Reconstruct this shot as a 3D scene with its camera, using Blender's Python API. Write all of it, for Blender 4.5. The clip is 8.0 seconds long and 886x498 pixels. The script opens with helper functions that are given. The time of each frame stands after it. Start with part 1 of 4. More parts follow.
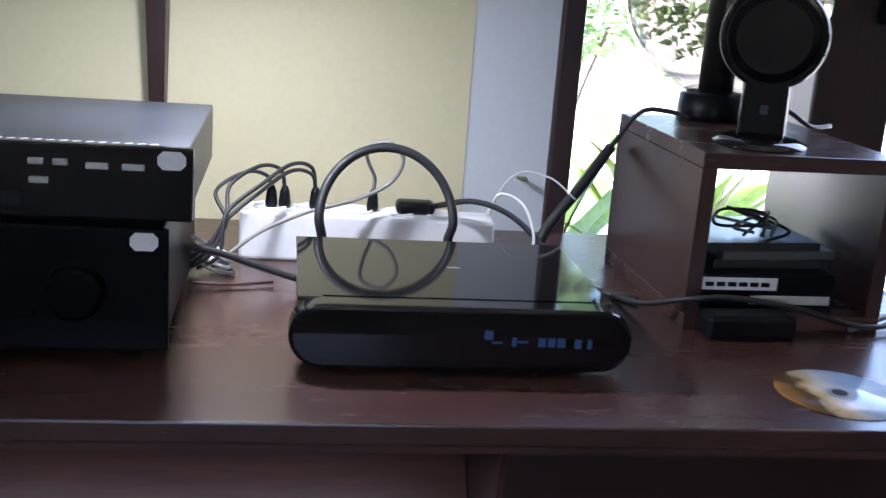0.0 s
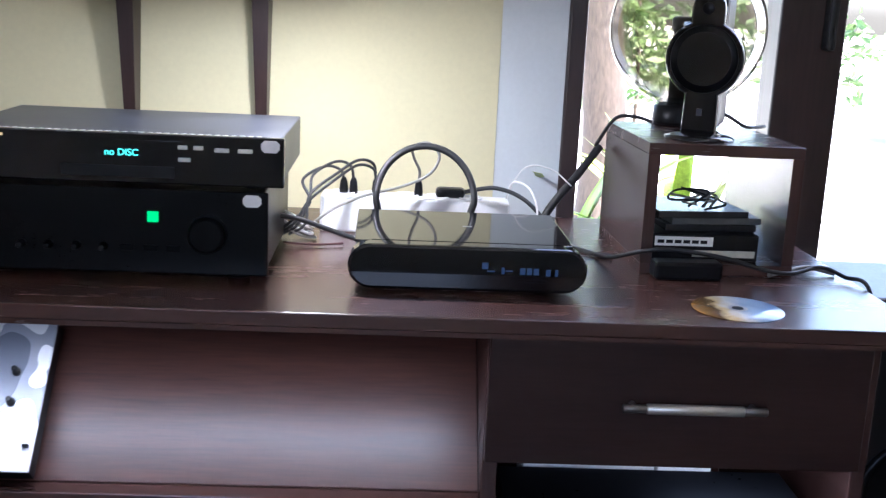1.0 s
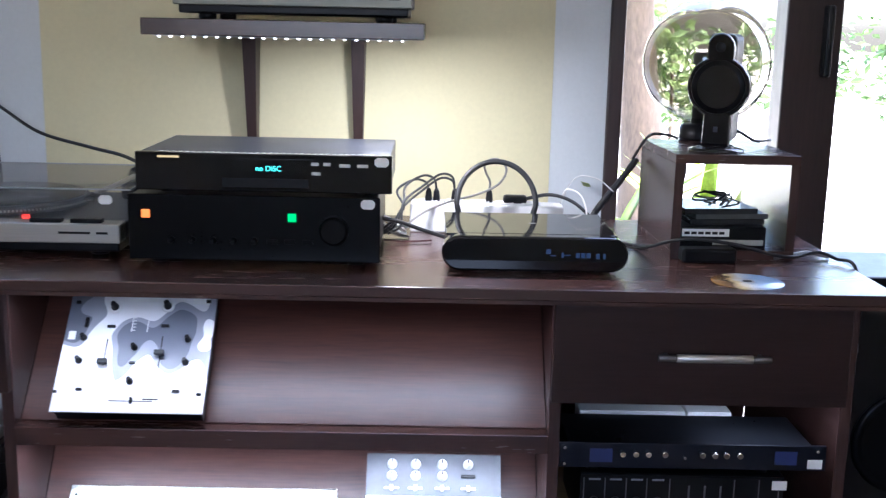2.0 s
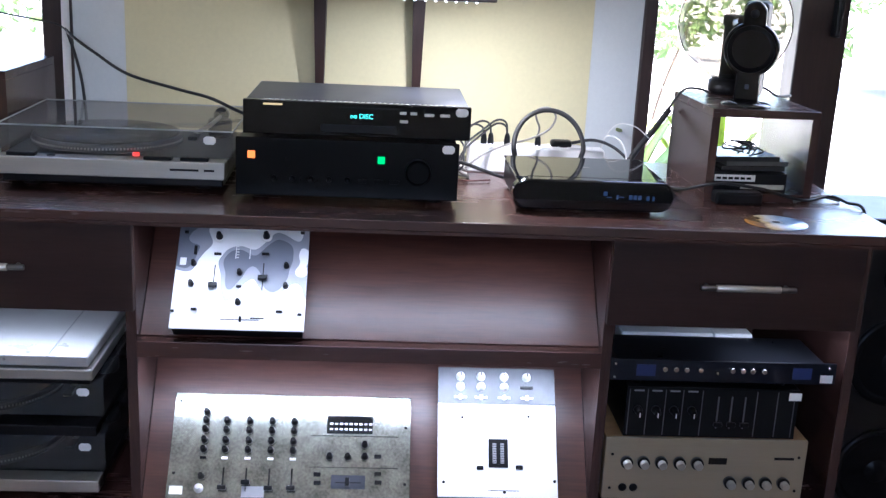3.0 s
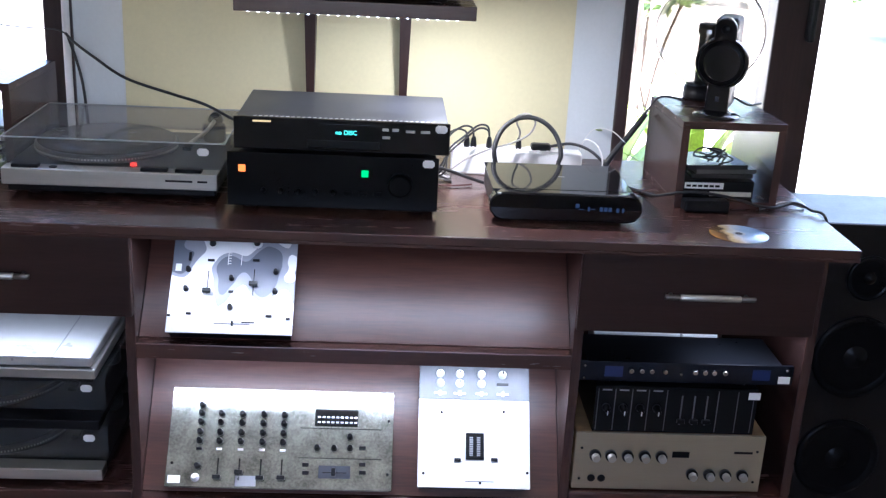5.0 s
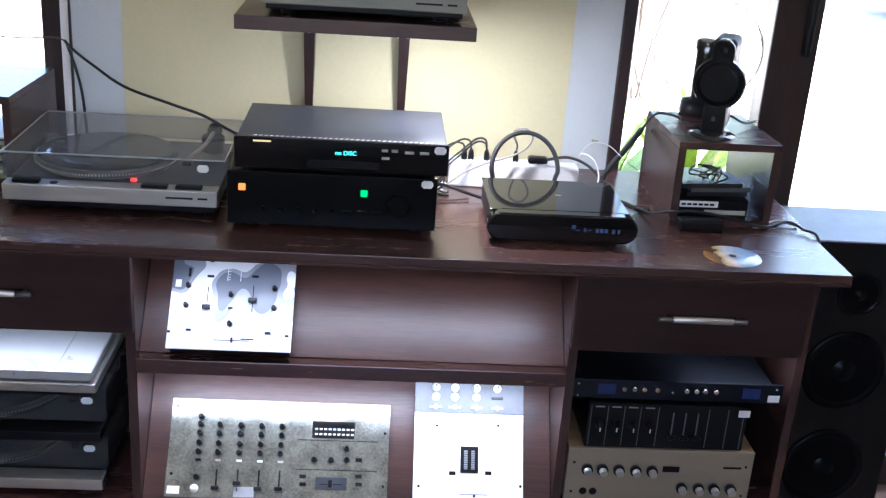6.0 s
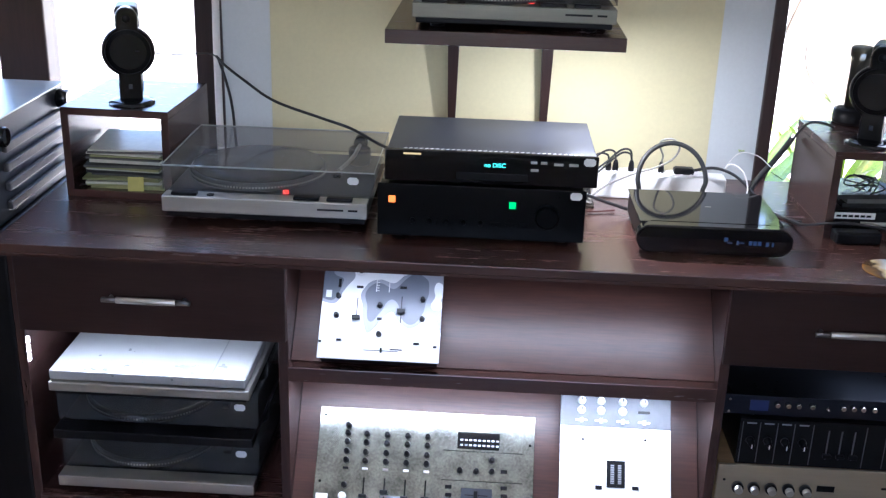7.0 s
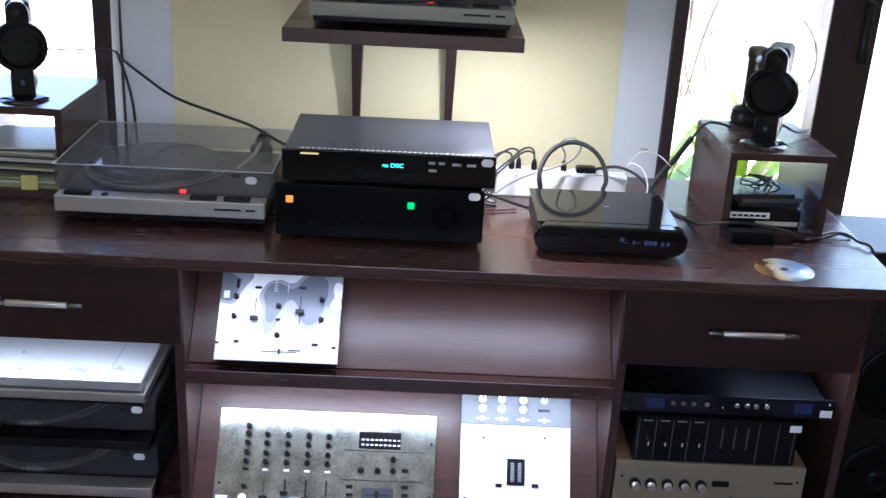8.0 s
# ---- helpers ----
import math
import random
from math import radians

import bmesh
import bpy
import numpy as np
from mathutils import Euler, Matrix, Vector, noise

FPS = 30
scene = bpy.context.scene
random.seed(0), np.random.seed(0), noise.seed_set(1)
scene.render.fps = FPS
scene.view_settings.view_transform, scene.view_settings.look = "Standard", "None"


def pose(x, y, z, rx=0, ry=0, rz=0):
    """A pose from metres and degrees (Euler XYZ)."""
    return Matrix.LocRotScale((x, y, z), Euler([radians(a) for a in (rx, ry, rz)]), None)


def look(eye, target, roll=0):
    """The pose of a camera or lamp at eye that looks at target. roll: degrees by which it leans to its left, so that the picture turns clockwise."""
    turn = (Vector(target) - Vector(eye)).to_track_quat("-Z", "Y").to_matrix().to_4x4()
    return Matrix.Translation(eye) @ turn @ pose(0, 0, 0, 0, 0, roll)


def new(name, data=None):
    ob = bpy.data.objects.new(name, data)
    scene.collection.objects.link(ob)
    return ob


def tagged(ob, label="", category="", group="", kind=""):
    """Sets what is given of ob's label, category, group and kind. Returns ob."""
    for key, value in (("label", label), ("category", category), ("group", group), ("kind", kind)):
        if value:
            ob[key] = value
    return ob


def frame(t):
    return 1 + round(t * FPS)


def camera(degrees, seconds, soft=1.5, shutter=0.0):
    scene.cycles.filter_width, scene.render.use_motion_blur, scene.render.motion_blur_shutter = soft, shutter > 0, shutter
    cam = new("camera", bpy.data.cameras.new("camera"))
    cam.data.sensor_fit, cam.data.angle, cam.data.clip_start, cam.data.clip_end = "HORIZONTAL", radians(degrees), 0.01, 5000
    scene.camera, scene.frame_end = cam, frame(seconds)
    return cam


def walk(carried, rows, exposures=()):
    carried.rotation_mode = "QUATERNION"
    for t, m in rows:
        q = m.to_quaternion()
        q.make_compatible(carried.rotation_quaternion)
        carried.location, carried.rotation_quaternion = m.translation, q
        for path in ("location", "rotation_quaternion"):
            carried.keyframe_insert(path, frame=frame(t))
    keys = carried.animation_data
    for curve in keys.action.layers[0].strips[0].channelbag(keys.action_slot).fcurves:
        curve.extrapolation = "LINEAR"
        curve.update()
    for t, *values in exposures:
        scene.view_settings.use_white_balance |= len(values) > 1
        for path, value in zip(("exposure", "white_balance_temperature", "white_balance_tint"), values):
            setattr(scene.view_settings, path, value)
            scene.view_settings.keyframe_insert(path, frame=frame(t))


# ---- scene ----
cam = camera(44.0, 8.0, soft=1.3, shutter=0.3)
EXPOSURES = [(0, 3.12, 5400, 18), (0.5, 3.48, 5460, 18), (1.0, 3.70, 5500, 18), (2.5, 3.70, 5520, 18), (6.5, 3.80, 5540, 17), (8.0, 3.65, 5510, 16)]
PATH = [
    (0, (0.283, -0.801, 1.288), (0.566, 1.111, 0.774), 4.3),
    (0.5, (0.359, -1.036, 1.287), (0.502, 0.898, 0.799), 3.3),
    (1, (0.342, -1.271, 1.301), (0.439, 0.676, 0.854), 2.7),
    (1.2, (0.316, -1.356, 1.296), (0.415, 0.595, 0.871), 2.6),
    (2.3, (0.24, -1.788, 1.353), (0.246, 0.171, 0.953), 1.1),
    (2.5, (0.201, -1.839, 1.367), (0.209, 0.115, 0.942), 1.3),
    (3, (0.027, -1.929, 1.411), (0.15, -0.006, 0.875), 2.8),
    (3.5, (0.047, -1.976, 1.465), (0.162, -0.064, 0.89), 2.8),
    (4, (0.09, -1.998, 1.496), (0.175, -0.09, 0.903), 2.6),
    (4.2, (0.103, -2.008, 1.509), (0.18, -0.102, 0.909), 2.5),
    (5.3, (0.064, -2.006, 1.631), (0.185, -0.128, 0.956), 3.3),
    (5.5, (0.061, -1.997, 1.658), (0.184, -0.124, 0.967), 3.5),
    (6, (0.053, -1.989, 1.715), (0.183, -0.127, 0.996), 3.9),
    (6.2, (0.049, -1.992, 1.706), (0.124, -0.121, 1.002), 3.3),
    (6.5, (-0.014, -1.976, 1.758), (-0.084, -0.123, 1.007), 1.8),
    (7, (-0.024, -1.985, 1.72), (-0.096, -0.119, 1.004), 1.9),
    (7.5, (-0.023, -1.967, 1.747), (0.022, -0.108, 1.01), 3.2),
    (8, (0.053, -1.968, 1.747), (0.097, -0.108, 1.013), 3.1),
]
walk(cam, [(t, look(eye, target, roll)) for t, eye, target, roll in PATH], EXPOSURES)


# ---- world, sun and lights ----
SKY, SUN = 0.15, 5.0
world = bpy.data.worlds.new("daylight")
scene.world = world
world.use_nodes = True
wn = world.node_tree.nodes
sky = wn.new("ShaderNodeTexSky")
sky.sky_type, sky.sun_disc = "NISHITA", False
sky.sun_elevation, sky.sun_rotation = radians(55), radians(105)
sky.air_density, sky.dust_density = 1.0, 4.0
wn["Background"].inputs["Strength"].default_value = SKY
world.node_tree.links.new(sky.outputs[0], wn["Background"].inputs["Color"])
sun = new("sun", bpy.data.lights.new("sun", "SUN"))
sun.data.energy, sun.data.angle, sun.data.color = SUN, radians(0.5), (1.0, 0.95, 0.87)
sun.matrix_world = look((0.95 * 30, -0.26 * 30, 43), (0, 0, 0))


def strip_lamp(name, eye, target, length, width, watts, color=(0.86, 0.92, 1.0), spread=180):
    """A row of LEDs as one long area lamp, its long side along x."""
    ob = new(name, bpy.data.lights.new(name, "AREA"))
    ob.data.shape, ob.data.size, ob.data.size_y = "RECTANGLE", length, width
    ob.data.energy, ob.data.color, ob.data.spread = watts, color, radians(spread)
    ob.matrix_world = look(eye, target)
    return ob


strip_lamp("led_light_shelf", (-0.02, 0.298, 1.296), (-0.02, 0.313, 1.0), 0.42, 0.01, 0.055, (1.0, 0.97, 0.92))
strip_lamp("led_light_shelf_end", (0.203, 0.314, 1.295), (0.206, 0.326, 1.1), 0.05, 0.012, 0.42, (1.0, 0.97, 0.92))
strip_lamp("led_light_upper", (0.02, 0.032, 0.893), (0.02, 0.055, 0.70), 0.84, 0.01, 0.10, spread=128)
strip_lamp("led_light_lower", (0.02, 0.058, 0.625), (0.02, 0.085, 0.44), 0.84, 0.01, 0.24, spread=150)
strip_lamp("sky_light_rear_window", (0.0, -3.68, 1.70), (0.0, 0.0, 1.2), 1.5, 0.9, 0.50, (0.90, 0.95, 1.0))
strip_lamp("led_light_right", (0.84, 0.07, 0.715), (0.86, 0.12, 0.5), 0.20, 0.01, 0.020)
strip_lamp("led_light_left", (-0.70, 0.06, 0.712), (-0.70, 0.13, 0.5), 0.48, 0.01, 0.10)

# ---- materials ----


def mat(name, base, rough=0.5, metal=0.0, vary=0.15, scale=(8, 8, 8), fine=60.0, bump=0.0, coat=0.0, spec=0.5, tint=None, rvary=0.1):
    m = bpy.data.materials.new(name)
    m.use_nodes = True
    n, l = m.node_tree.nodes, m.node_tree.links
    b = n["Principled BSDF"]
    b.inputs["Metallic"].default_value = metal
    b.inputs["Coat Weight"].default_value = coat
    b.inputs["Coat Roughness"].default_value = 0.08
    b.inputs["Specular IOR Level"].default_value = spec
    tc, mp = n.new("ShaderNodeTexCoord"), n.new("ShaderNodeMapping")
    mp.inputs["Scale"].default_value = scale
    l.new(tc.outputs["Object"], mp.inputs["Vector"])
    big, small = n.new("ShaderNodeTexNoise"), n.new("ShaderNodeTexNoise")
    big.inputs["Scale"].default_value, big.inputs["Detail"].default_value = 1.0, 4.0
    small.inputs["Scale"].default_value, small.inputs["Detail"].default_value = fine / 8.0, 3.0
    l.new(mp.outputs[0], big.inputs["Vector"])
    l.new(mp.outputs[0], small.inputs["Vector"])
    add = n.new("ShaderNodeMath")
    add.operation = "MULTIPLY_ADD"
    add.inputs[1].default_value = 0.45
    l.new(small.outputs["Fac"], add.inputs[0])
    half = n.new("ShaderNodeMath")
    half.operation = "MULTIPLY"
    half.inputs[1].default_value = 0.55
    l.new(big.outputs["Fac"], half.inputs[0])
    l.new(half.outputs[0], add.inputs[2])
    ramp = n.new("ShaderNodeValToRGB")
    ramp.color_ramp.elements[0].position, ramp.color_ramp.elements[1].position = 0.32, 0.68
    dark = tint or base
    ramp.color_ramp.elements[0].color = (*[c * (1 - vary) for c in dark], 1)
    ramp.color_ramp.elements[1].color = (*[min(1, c * (1 + vary)) for c in base], 1)
    l.new(add.outputs[0], ramp.inputs["Fac"])
    l.new(ramp.outputs["Color"], b.inputs["Base Color"])
    rr = n.new("ShaderNodeMapRange")
    rr.inputs["To Min"].default_value, rr.inputs["To Max"].default_value = max(0.02, rough - rvary), min(1, rough + rvary)
    l.new(add.outputs[0], rr.inputs["Value"])
    l.new(rr.outputs["Result"], b.inputs["Roughness"])
    if bump:
        bp = n.new("ShaderNodeBump")
        bp.inputs["Strength"].default_value, bp.inputs["Distance"].default_value = bump, 0.002
        l.new(add.outputs[0], bp.inputs["Height"])
        l.new(bp.outputs["Normal"], b.inputs["Normal"])
    return m


def glow(name, color, strength):
    m = bpy.data.materials.new(name)
    m.use_nodes = True
    b = m.node_tree.nodes["Principled BSDF"]
    b.inputs["Base Color"].default_value = (*[0.03 * c for c in color], 1)
    b.inputs["Emission Color"].default_value = (*color, 1)
    b.inputs["Emission Strength"].default_value = strength
    return m


def smoked(name, color, clear, rough=0.06, haze=0.02):
    """Thin tinted acrylic: part clear, part glossy sheet."""
    m = bpy.data.materials.new(name)
    m.use_nodes = True
    n, l = m.node_tree.nodes, m.node_tree.links
    b = n["Principled BSDF"]
    b.inputs["Base Color"].default_value = (haze, haze, haze, 1)
    b.inputs["Roughness"].default_value = rough
    tr, mix = n.new("ShaderNodeBsdfTransparent"), n.new("ShaderNodeMixShader")
    tr.inputs["Color"].default_value = (*color, 1)
    mix.inputs[0].default_value = clear
    l.new(b.outputs[0], mix.inputs[1])
    l.new(tr.outputs[0], mix.inputs[2])
    l.new(mix.outputs[0], n["Material Output"].inputs["Surface"])
    return m


WOOD = mat("dark wood laminate", (0.060, 0.0265, 0.021), 0.27, 0, 0.07, (2.5, 26, 26), 70, 0.0, tint=(0.053, 0.0235, 0.019), rvary=0.02, spec=0.85)
WOOD_SOFT = mat("dark wood laminate board", (0.066, 0.0235, 0.0155), 0.38, 0, 0.24, (2.0, 30, 30), 70, 0.02, tint=(0.046, 0.0165, 0.0115), rvary=0.05)
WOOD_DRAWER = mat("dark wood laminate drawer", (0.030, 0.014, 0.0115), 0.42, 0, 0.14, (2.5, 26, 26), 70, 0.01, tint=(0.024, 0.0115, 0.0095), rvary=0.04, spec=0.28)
DARK_STEEL = mat("dark steel", (0.16, 0.15, 0.14), 0.35, 0.8, 0.1)
WOOD_Z = mat("dark wood laminate upright", (0.056, 0.027, 0.023), 0.25, 0, 0.16, (26, 26, 2.5), 70, 0.03, tint=(0.042, 0.020, 0.017), rvary=0.05, spec=0.75)
FRAME_WOOD = mat("dark stained window wood", (0.030, 0.015, 0.013), 0.40, 0, 0.35, (20, 20, 2), 60, 0.1)
CREAM = mat("cream wall paint", (0.66, 0.61, 0.385), 0.85, 0, 0.04, (3, 3, 3), 300, 0.12)
GREY_PAINT = mat("pale grey wall paint", (0.62, 0.66, 0.68), 0.85, 0, 0.04, (3, 3, 3), 300, 0.12)
ROOM_PAINT = mat("beige room paint", (0.36, 0.31, 0.24), 0.85, 0, 0.06, (2, 2, 2), 200, 0.1)
WHITE_PAINT = mat("white ceiling paint", (0.55, 0.54, 0.52), 0.9, 0, 0.03, (2, 2, 2), 200, 0.1)
FLOOR = mat("brown floor tile", (0.12, 0.085, 0.06), 0.35, 0, 0.2, (3, 3, 3), 60, 0.05)
BLACK = mat("black plastic", (0.006, 0.006, 0.007), 0.36, 0, 0.25, (10, 10, 10), 200, 0.05, spec=0.2)
AMP_BLACK = mat("satin black panel", (0.0035, 0.0035, 0.004), 0.30, 0, 0.2, (10, 10, 10), 200, 0.02, spec=0.12)
BLACK_METAL = mat("black painted metal", (0.045, 0.049, 0.062), 0.36, 0.45, 0.2, (10, 10, 10), 400, 0.08)
GLOSS = mat("gloss black plastic", (0.006, 0.006, 0.007), 0.06, 0, 0.2, (8, 8, 8), 60, 0, rvary=0.03, spec=0.5)
RUBBER = mat("black cable rubber", (0.014, 0.014, 0.015), 0.5, 0, 0.2, (30, 30, 30), 60)
GREY_CABLE = mat("grey cable plastic", (0.22, 0.21, 0.19), 0.5, 0, 0.15, (30, 30, 30), 60)
WHITE_PLASTIC = mat("white plastic", (0.75, 0.75, 0.74), 0.4, 0, 0.05, (10, 10, 10), 80)
PAPER = mat("white price tag paper", (0.80, 0.80, 0.78), 0.7, 0, 0.05, (40, 40, 40), 80)
SILVER = mat("satin silver", (0.50, 0.49, 0.45), 0.34, 0.75, 0.08, (2, 60, 60), 80, 0.02)
CHROME = mat("chrome", (0.75, 0.75, 0.75), 0.14, 1.0, 0.05, (10, 10, 10), 60)
BEIGE_METAL = mat("champagne aluminium", (0.38, 0.33, 0.24), 0.38, 0.55, 0.06, (3, 60, 60), 80, 0.02)
WOOD_CASE = mat("light wood case", (0.30, 0.19, 0.09), 0.45, 0, 0.25, (3, 30, 30), 60, 0.1)
STEEL = mat("scratched mixer steel", (0.25, 0.26, 0.23), 0.22, 0.92, 0.50, (26, 26, 26), 60, 0.03, rvary=0.09)
WHITE_FACE = mat("white mixer panel", (0.74, 0.74, 0.73), 0.35, 0, 0.04, (10, 10, 10), 80)
GREY_FACE = mat("grey mixer panel", (0.30, 0.31, 0.33), 0.35, 0.3, 0.08, (10, 10, 10), 80)
DIM_LINE = mat("dim grey print", (0.09, 0.09, 0.095), 0.5)
BLUE_METAL = mat("dark blue rack metal", (0.006, 0.008, 0.015), 0.36, 0.3, 0.25, (10, 10, 10), 90)
BLUE_PRINT = mat("blue printed label", (0.012, 0.025, 0.11), 0.5)
VINYL = mat("black vinyl", (0.010, 0.010, 0.011), 0.25, 0, 0.2, (30, 30, 30), 80)
PLATTER = mat("dark platter metal", (0.10, 0.10, 0.105), 0.35, 0.6, 0.2, (10, 10, 10), 80)
RED_KNOB = mat("red knob plastic", (0.45, 0.04, 0.03), 0.4)
TEAL_GLOW = glow("teal display", (0.10, 0.85, 0.70), 0.228)
BLUE_GLOW = glow("dim blue display", (0.05, 0.12, 0.30), 0.02)
GREEN_GLOW = glow("green lamp", (0.0, 0.75, 0.16), 0.1083)
ORANGE_GLOW = glow("orange lamp", (1.0, 0.22, 0.04), 0.1596)
RED_GLOW = glow("red lamp", (1.0, 0.05, 0.03), 0.1824)
AMBER_GLOW = glow("amber lamp", (1.0, 0.75, 0.35), 0.0684)
LED_GLOW = glow("white led", (0.95, 0.97, 1.0), 1.482)
GLASS = bpy.data.materials.new("thin clear globe glass")
GLASS.use_nodes = True
gn, gll = GLASS.node_tree.nodes, GLASS.node_tree.links
gtr, ggl, gmx, gfr = gn.new("ShaderNodeBsdfTransparent"), gn.new("ShaderNodeBsdfGlossy"), gn.new("ShaderNodeMixShader"), gn.new("ShaderNodeLayerWeight")
gtr.inputs["Color"].default_value = (0.54, 0.51, 0.465, 1)
ggl.inputs["Roughness"].default_value = 0.02
gpw = gn.new("ShaderNodeMath")
gpw.operation = "POWER"
gpw.inputs[1].default_value = 2.6
gfr.inputs["Blend"].default_value = 0.5
gll.new(gfr.outputs["Facing"], gpw.inputs[0])
gad = gn.new("ShaderNodeMath")
gad.operation = "MULTIPLY_ADD"
gad.inputs[1].default_value, gad.inputs[2].default_value = 0.85, 0.09
gll.new(gpw.outputs[0], gad.inputs[0])
gll.new(gad.outputs[0], gmx.inputs[0])
gll.new(gtr.outputs[0], gmx.inputs[1])
gll.new(ggl.outputs[0], gmx.inputs[2])
gll.new(gmx.outputs[0], gn["Material Output"].inputs["Surface"])
PANE = smoked("window glass", (0.985, 0.99, 0.985), 0.965, 0.02)
SMOKED = smoked("clear acrylic dust cover", (0.86, 0.86, 0.86), 0.66, 0.07, 0.24)
SMOKED_DARK = smoked("smoked acrylic dust cover", (0.62, 0.59, 0.55), 0.66, 0.07, 0.13)
EDGE_HIGHLIGHT = mat("painted highlight on acrylic edge", (0.34, 0.36, 0.36), 0.15, 0, 0.1, (20, 20, 20), 60)
LEAF = mat("green leaf", (0.16, 0.25, 0.08), 0.45, 0, 0.5, (20, 20, 20), 60)
LEAF_LIGHT = mat("yellow green strap leaf", (0.30, 0.42, 0.04), 0.4, 0, 0.4, (20, 20, 20), 60)
HEDGE = mat("hedge foliage", (0.10, 0.17, 0.05), 0.6, 0, 0.6, (6, 6, 6), 60)
BARK = mat("tree bark", (0.10, 0.075, 0.055), 0.9, 0, 0.4, (10, 10, 3), 60, 0.6)
PAVING = mat("pale paving", (0.46, 0.43, 0.39), 0.8, 0, 0.2, (0.8, 0.8, 0.8), 60, 0.2)
CAR_WHITE = mat("white car paint", (0.75, 0.75, 0.74), 0.2, 0, 0.03, coat=0.8)
CAR_GLASS = mat("dark car glass", (0.02, 0.025, 0.03), 0.05)
HOUSE = mat("pale house render", (0.60, 0.56, 0.48), 0.9, 0, 0.1, (2, 2, 2), 60, 0.2)

# ---- mesh helpers ----


def box(bm, x0, x1, y0, y1, z0, z1, bevel=0.0, seg=2):
    vs = [bm.verts.new(p) for p in ((x0, y0, z0), (x1, y0, z0), (x1, y1, z0), (x0, y1, z0), (x0, y0, z1), (x1, y0, z1), (x1, y1, z1), (x0, y1, z1))]
    fs = [bm.faces.new([vs[i] for i in f]) for f in ((0, 3, 2, 1), (4, 5, 6, 7), (0, 1, 5, 4), (1, 2, 6, 5), (2, 3, 7, 6), (3, 0, 4, 7))]
    if bevel:
        es = {e for f in fs for e in f.edges}
        bmesh.ops.bevel(bm, geom=list(es), offset=bevel, segments=seg, affect="EDGES", profile=0.5, clamp_overlap=True)
    bm.normal_update()
    return bm


def boxm(*a, **k):
    return box(bmesh.new(), *a, **k)


def lathe(bm, profile, m=None, seg=28):
    """A solid of revolution round local z: profile is (radius, height) from bottom to top."""
    m = m or Matrix()
    rings = []
    for r, h in profile:
        rings.append([bm.verts.new(m @ Vector((r * math.cos(6.28318531 * i / seg), r * math.sin(6.28318531 * i / seg), h))) for i in range(seg)])
    for a, b in zip(rings, rings[1:]):
        for i in range(seg):
            f = bm.faces.new((a[i], a[(i + 1) % seg], b[(i + 1) % seg], b[i]))
            f.smooth = True
    if profile[0][0] > 1e-5:
        bm.faces.new(rings[0][::-1])
    if profile[-1][0] > 1e-5:
        bm.faces.new(rings[-1])
    return bm


def cyl(r, h0, h1, m=None, seg=24, soft=0.0):
    s = soft
    prof = [(r, h0), (r, h1)] if not s else [(r - s, h0), (r, h0 + s), (r, h1 - s), (r - s, h1)]
    return lathe(bmesh.new(), prof, m, seg)


def outline(points, y0, y1, bevel=0.0):
    """A flat shape in the xz plane, given as (x, z) points, with thickness along y."""
    bm = bmesh.new()
    a = [bm.verts.new((x, y0, z)) for x, z in points]
    b = [bm.verts.new((x, y1, z)) for x, z in points]
    n = len(points)
    front, back = bm.faces.new(a), bm.faces.new(b[::-1])
    for i in range(n):
        bm.faces.new((a[i], b[i], b[(i + 1) % n], a[(i + 1) % n]))
    bmesh.ops.recalc_face_normals(bm, faces=bm.faces)
    if bevel:
        bmesh.ops.bevel(bm, geom=list(front.edges), offset=bevel, segments=2, affect="EDGES", profile=0.5)
    return bm


def tube(points, r, seg=8, steps=8):
    """A round cable along a smooth line through the points."""
    p = [Vector(q) for q in points]
    p = [2 * p[0] - p[1]] + p + [2 * p[-1] - p[-2]]
    line = []
    for i in range(1, len(p) - 2):
        for k in range(steps):
            t = k / steps
            line.append(0.5 * (2 * p[i] + (p[i + 1] - p[i - 1]) * t + (2 * p[i - 1] - 5 * p[i] + 4 * p[i + 1] - p[i + 2]) * t * t + (3 * p[i] - p[i - 1] - 3 * p[i + 1] + p[i + 2]) * t ** 3))
    line.append(p[-2])
    bm, rings, side = bmesh.new(), [], Vector((0.123, 0.71, 0.55))
    for i, c in enumerate(line):
        d = (line[min(i + 1, len(line) - 1)] - line[max(i - 1, 0)]).normalized()
        side = (side - d * side.dot(d)).normalized()
        up = d.cross(side)
        rings.append([bm.verts.new(c + r * (math.cos(6.28318531 * k / seg) * side + math.sin(6.28318531 * k / seg) * up)) for k in range(seg)])
    for a, b in zip(rings, rings[1:]):
        for k in range(seg):
            bm.faces.new((a[k], a[(k + 1) % seg], b[(k + 1) % seg], b[k])).smooth = True
    bm.faces.new(rings[0][::-1]), bm.faces.new(rings[-1])
    return bm


def mesh_of(name, bm, material):
    me = bpy.data.meshes.new(name)
    bmesh.ops.recalc_face_normals(bm, faces=bm.faces)
    bm.to_mesh(me)
    bm.free()
    me.materials.append(material)
    return me


def thing(name, label, category, m=None, group="", kind=""):
    ob = new(name)
    ob.empty_display_size = 0.05
    if m is not None:
        ob.matrix_world = m
    return tagged(ob, label, category, group, kind)


def solid(name, bm, material, label, category, group="", kind="", m=None):
    ob = new(name, mesh_of(name, bm, material))
    if m is not None:
        ob.matrix_world = m
    return tagged(ob, label, category, group, kind)


def part(name, bm, material, parent, label=""):
    ob = new(name, mesh_of(name, bm, material))
    ob.parent = parent
    return tagged(ob, label)


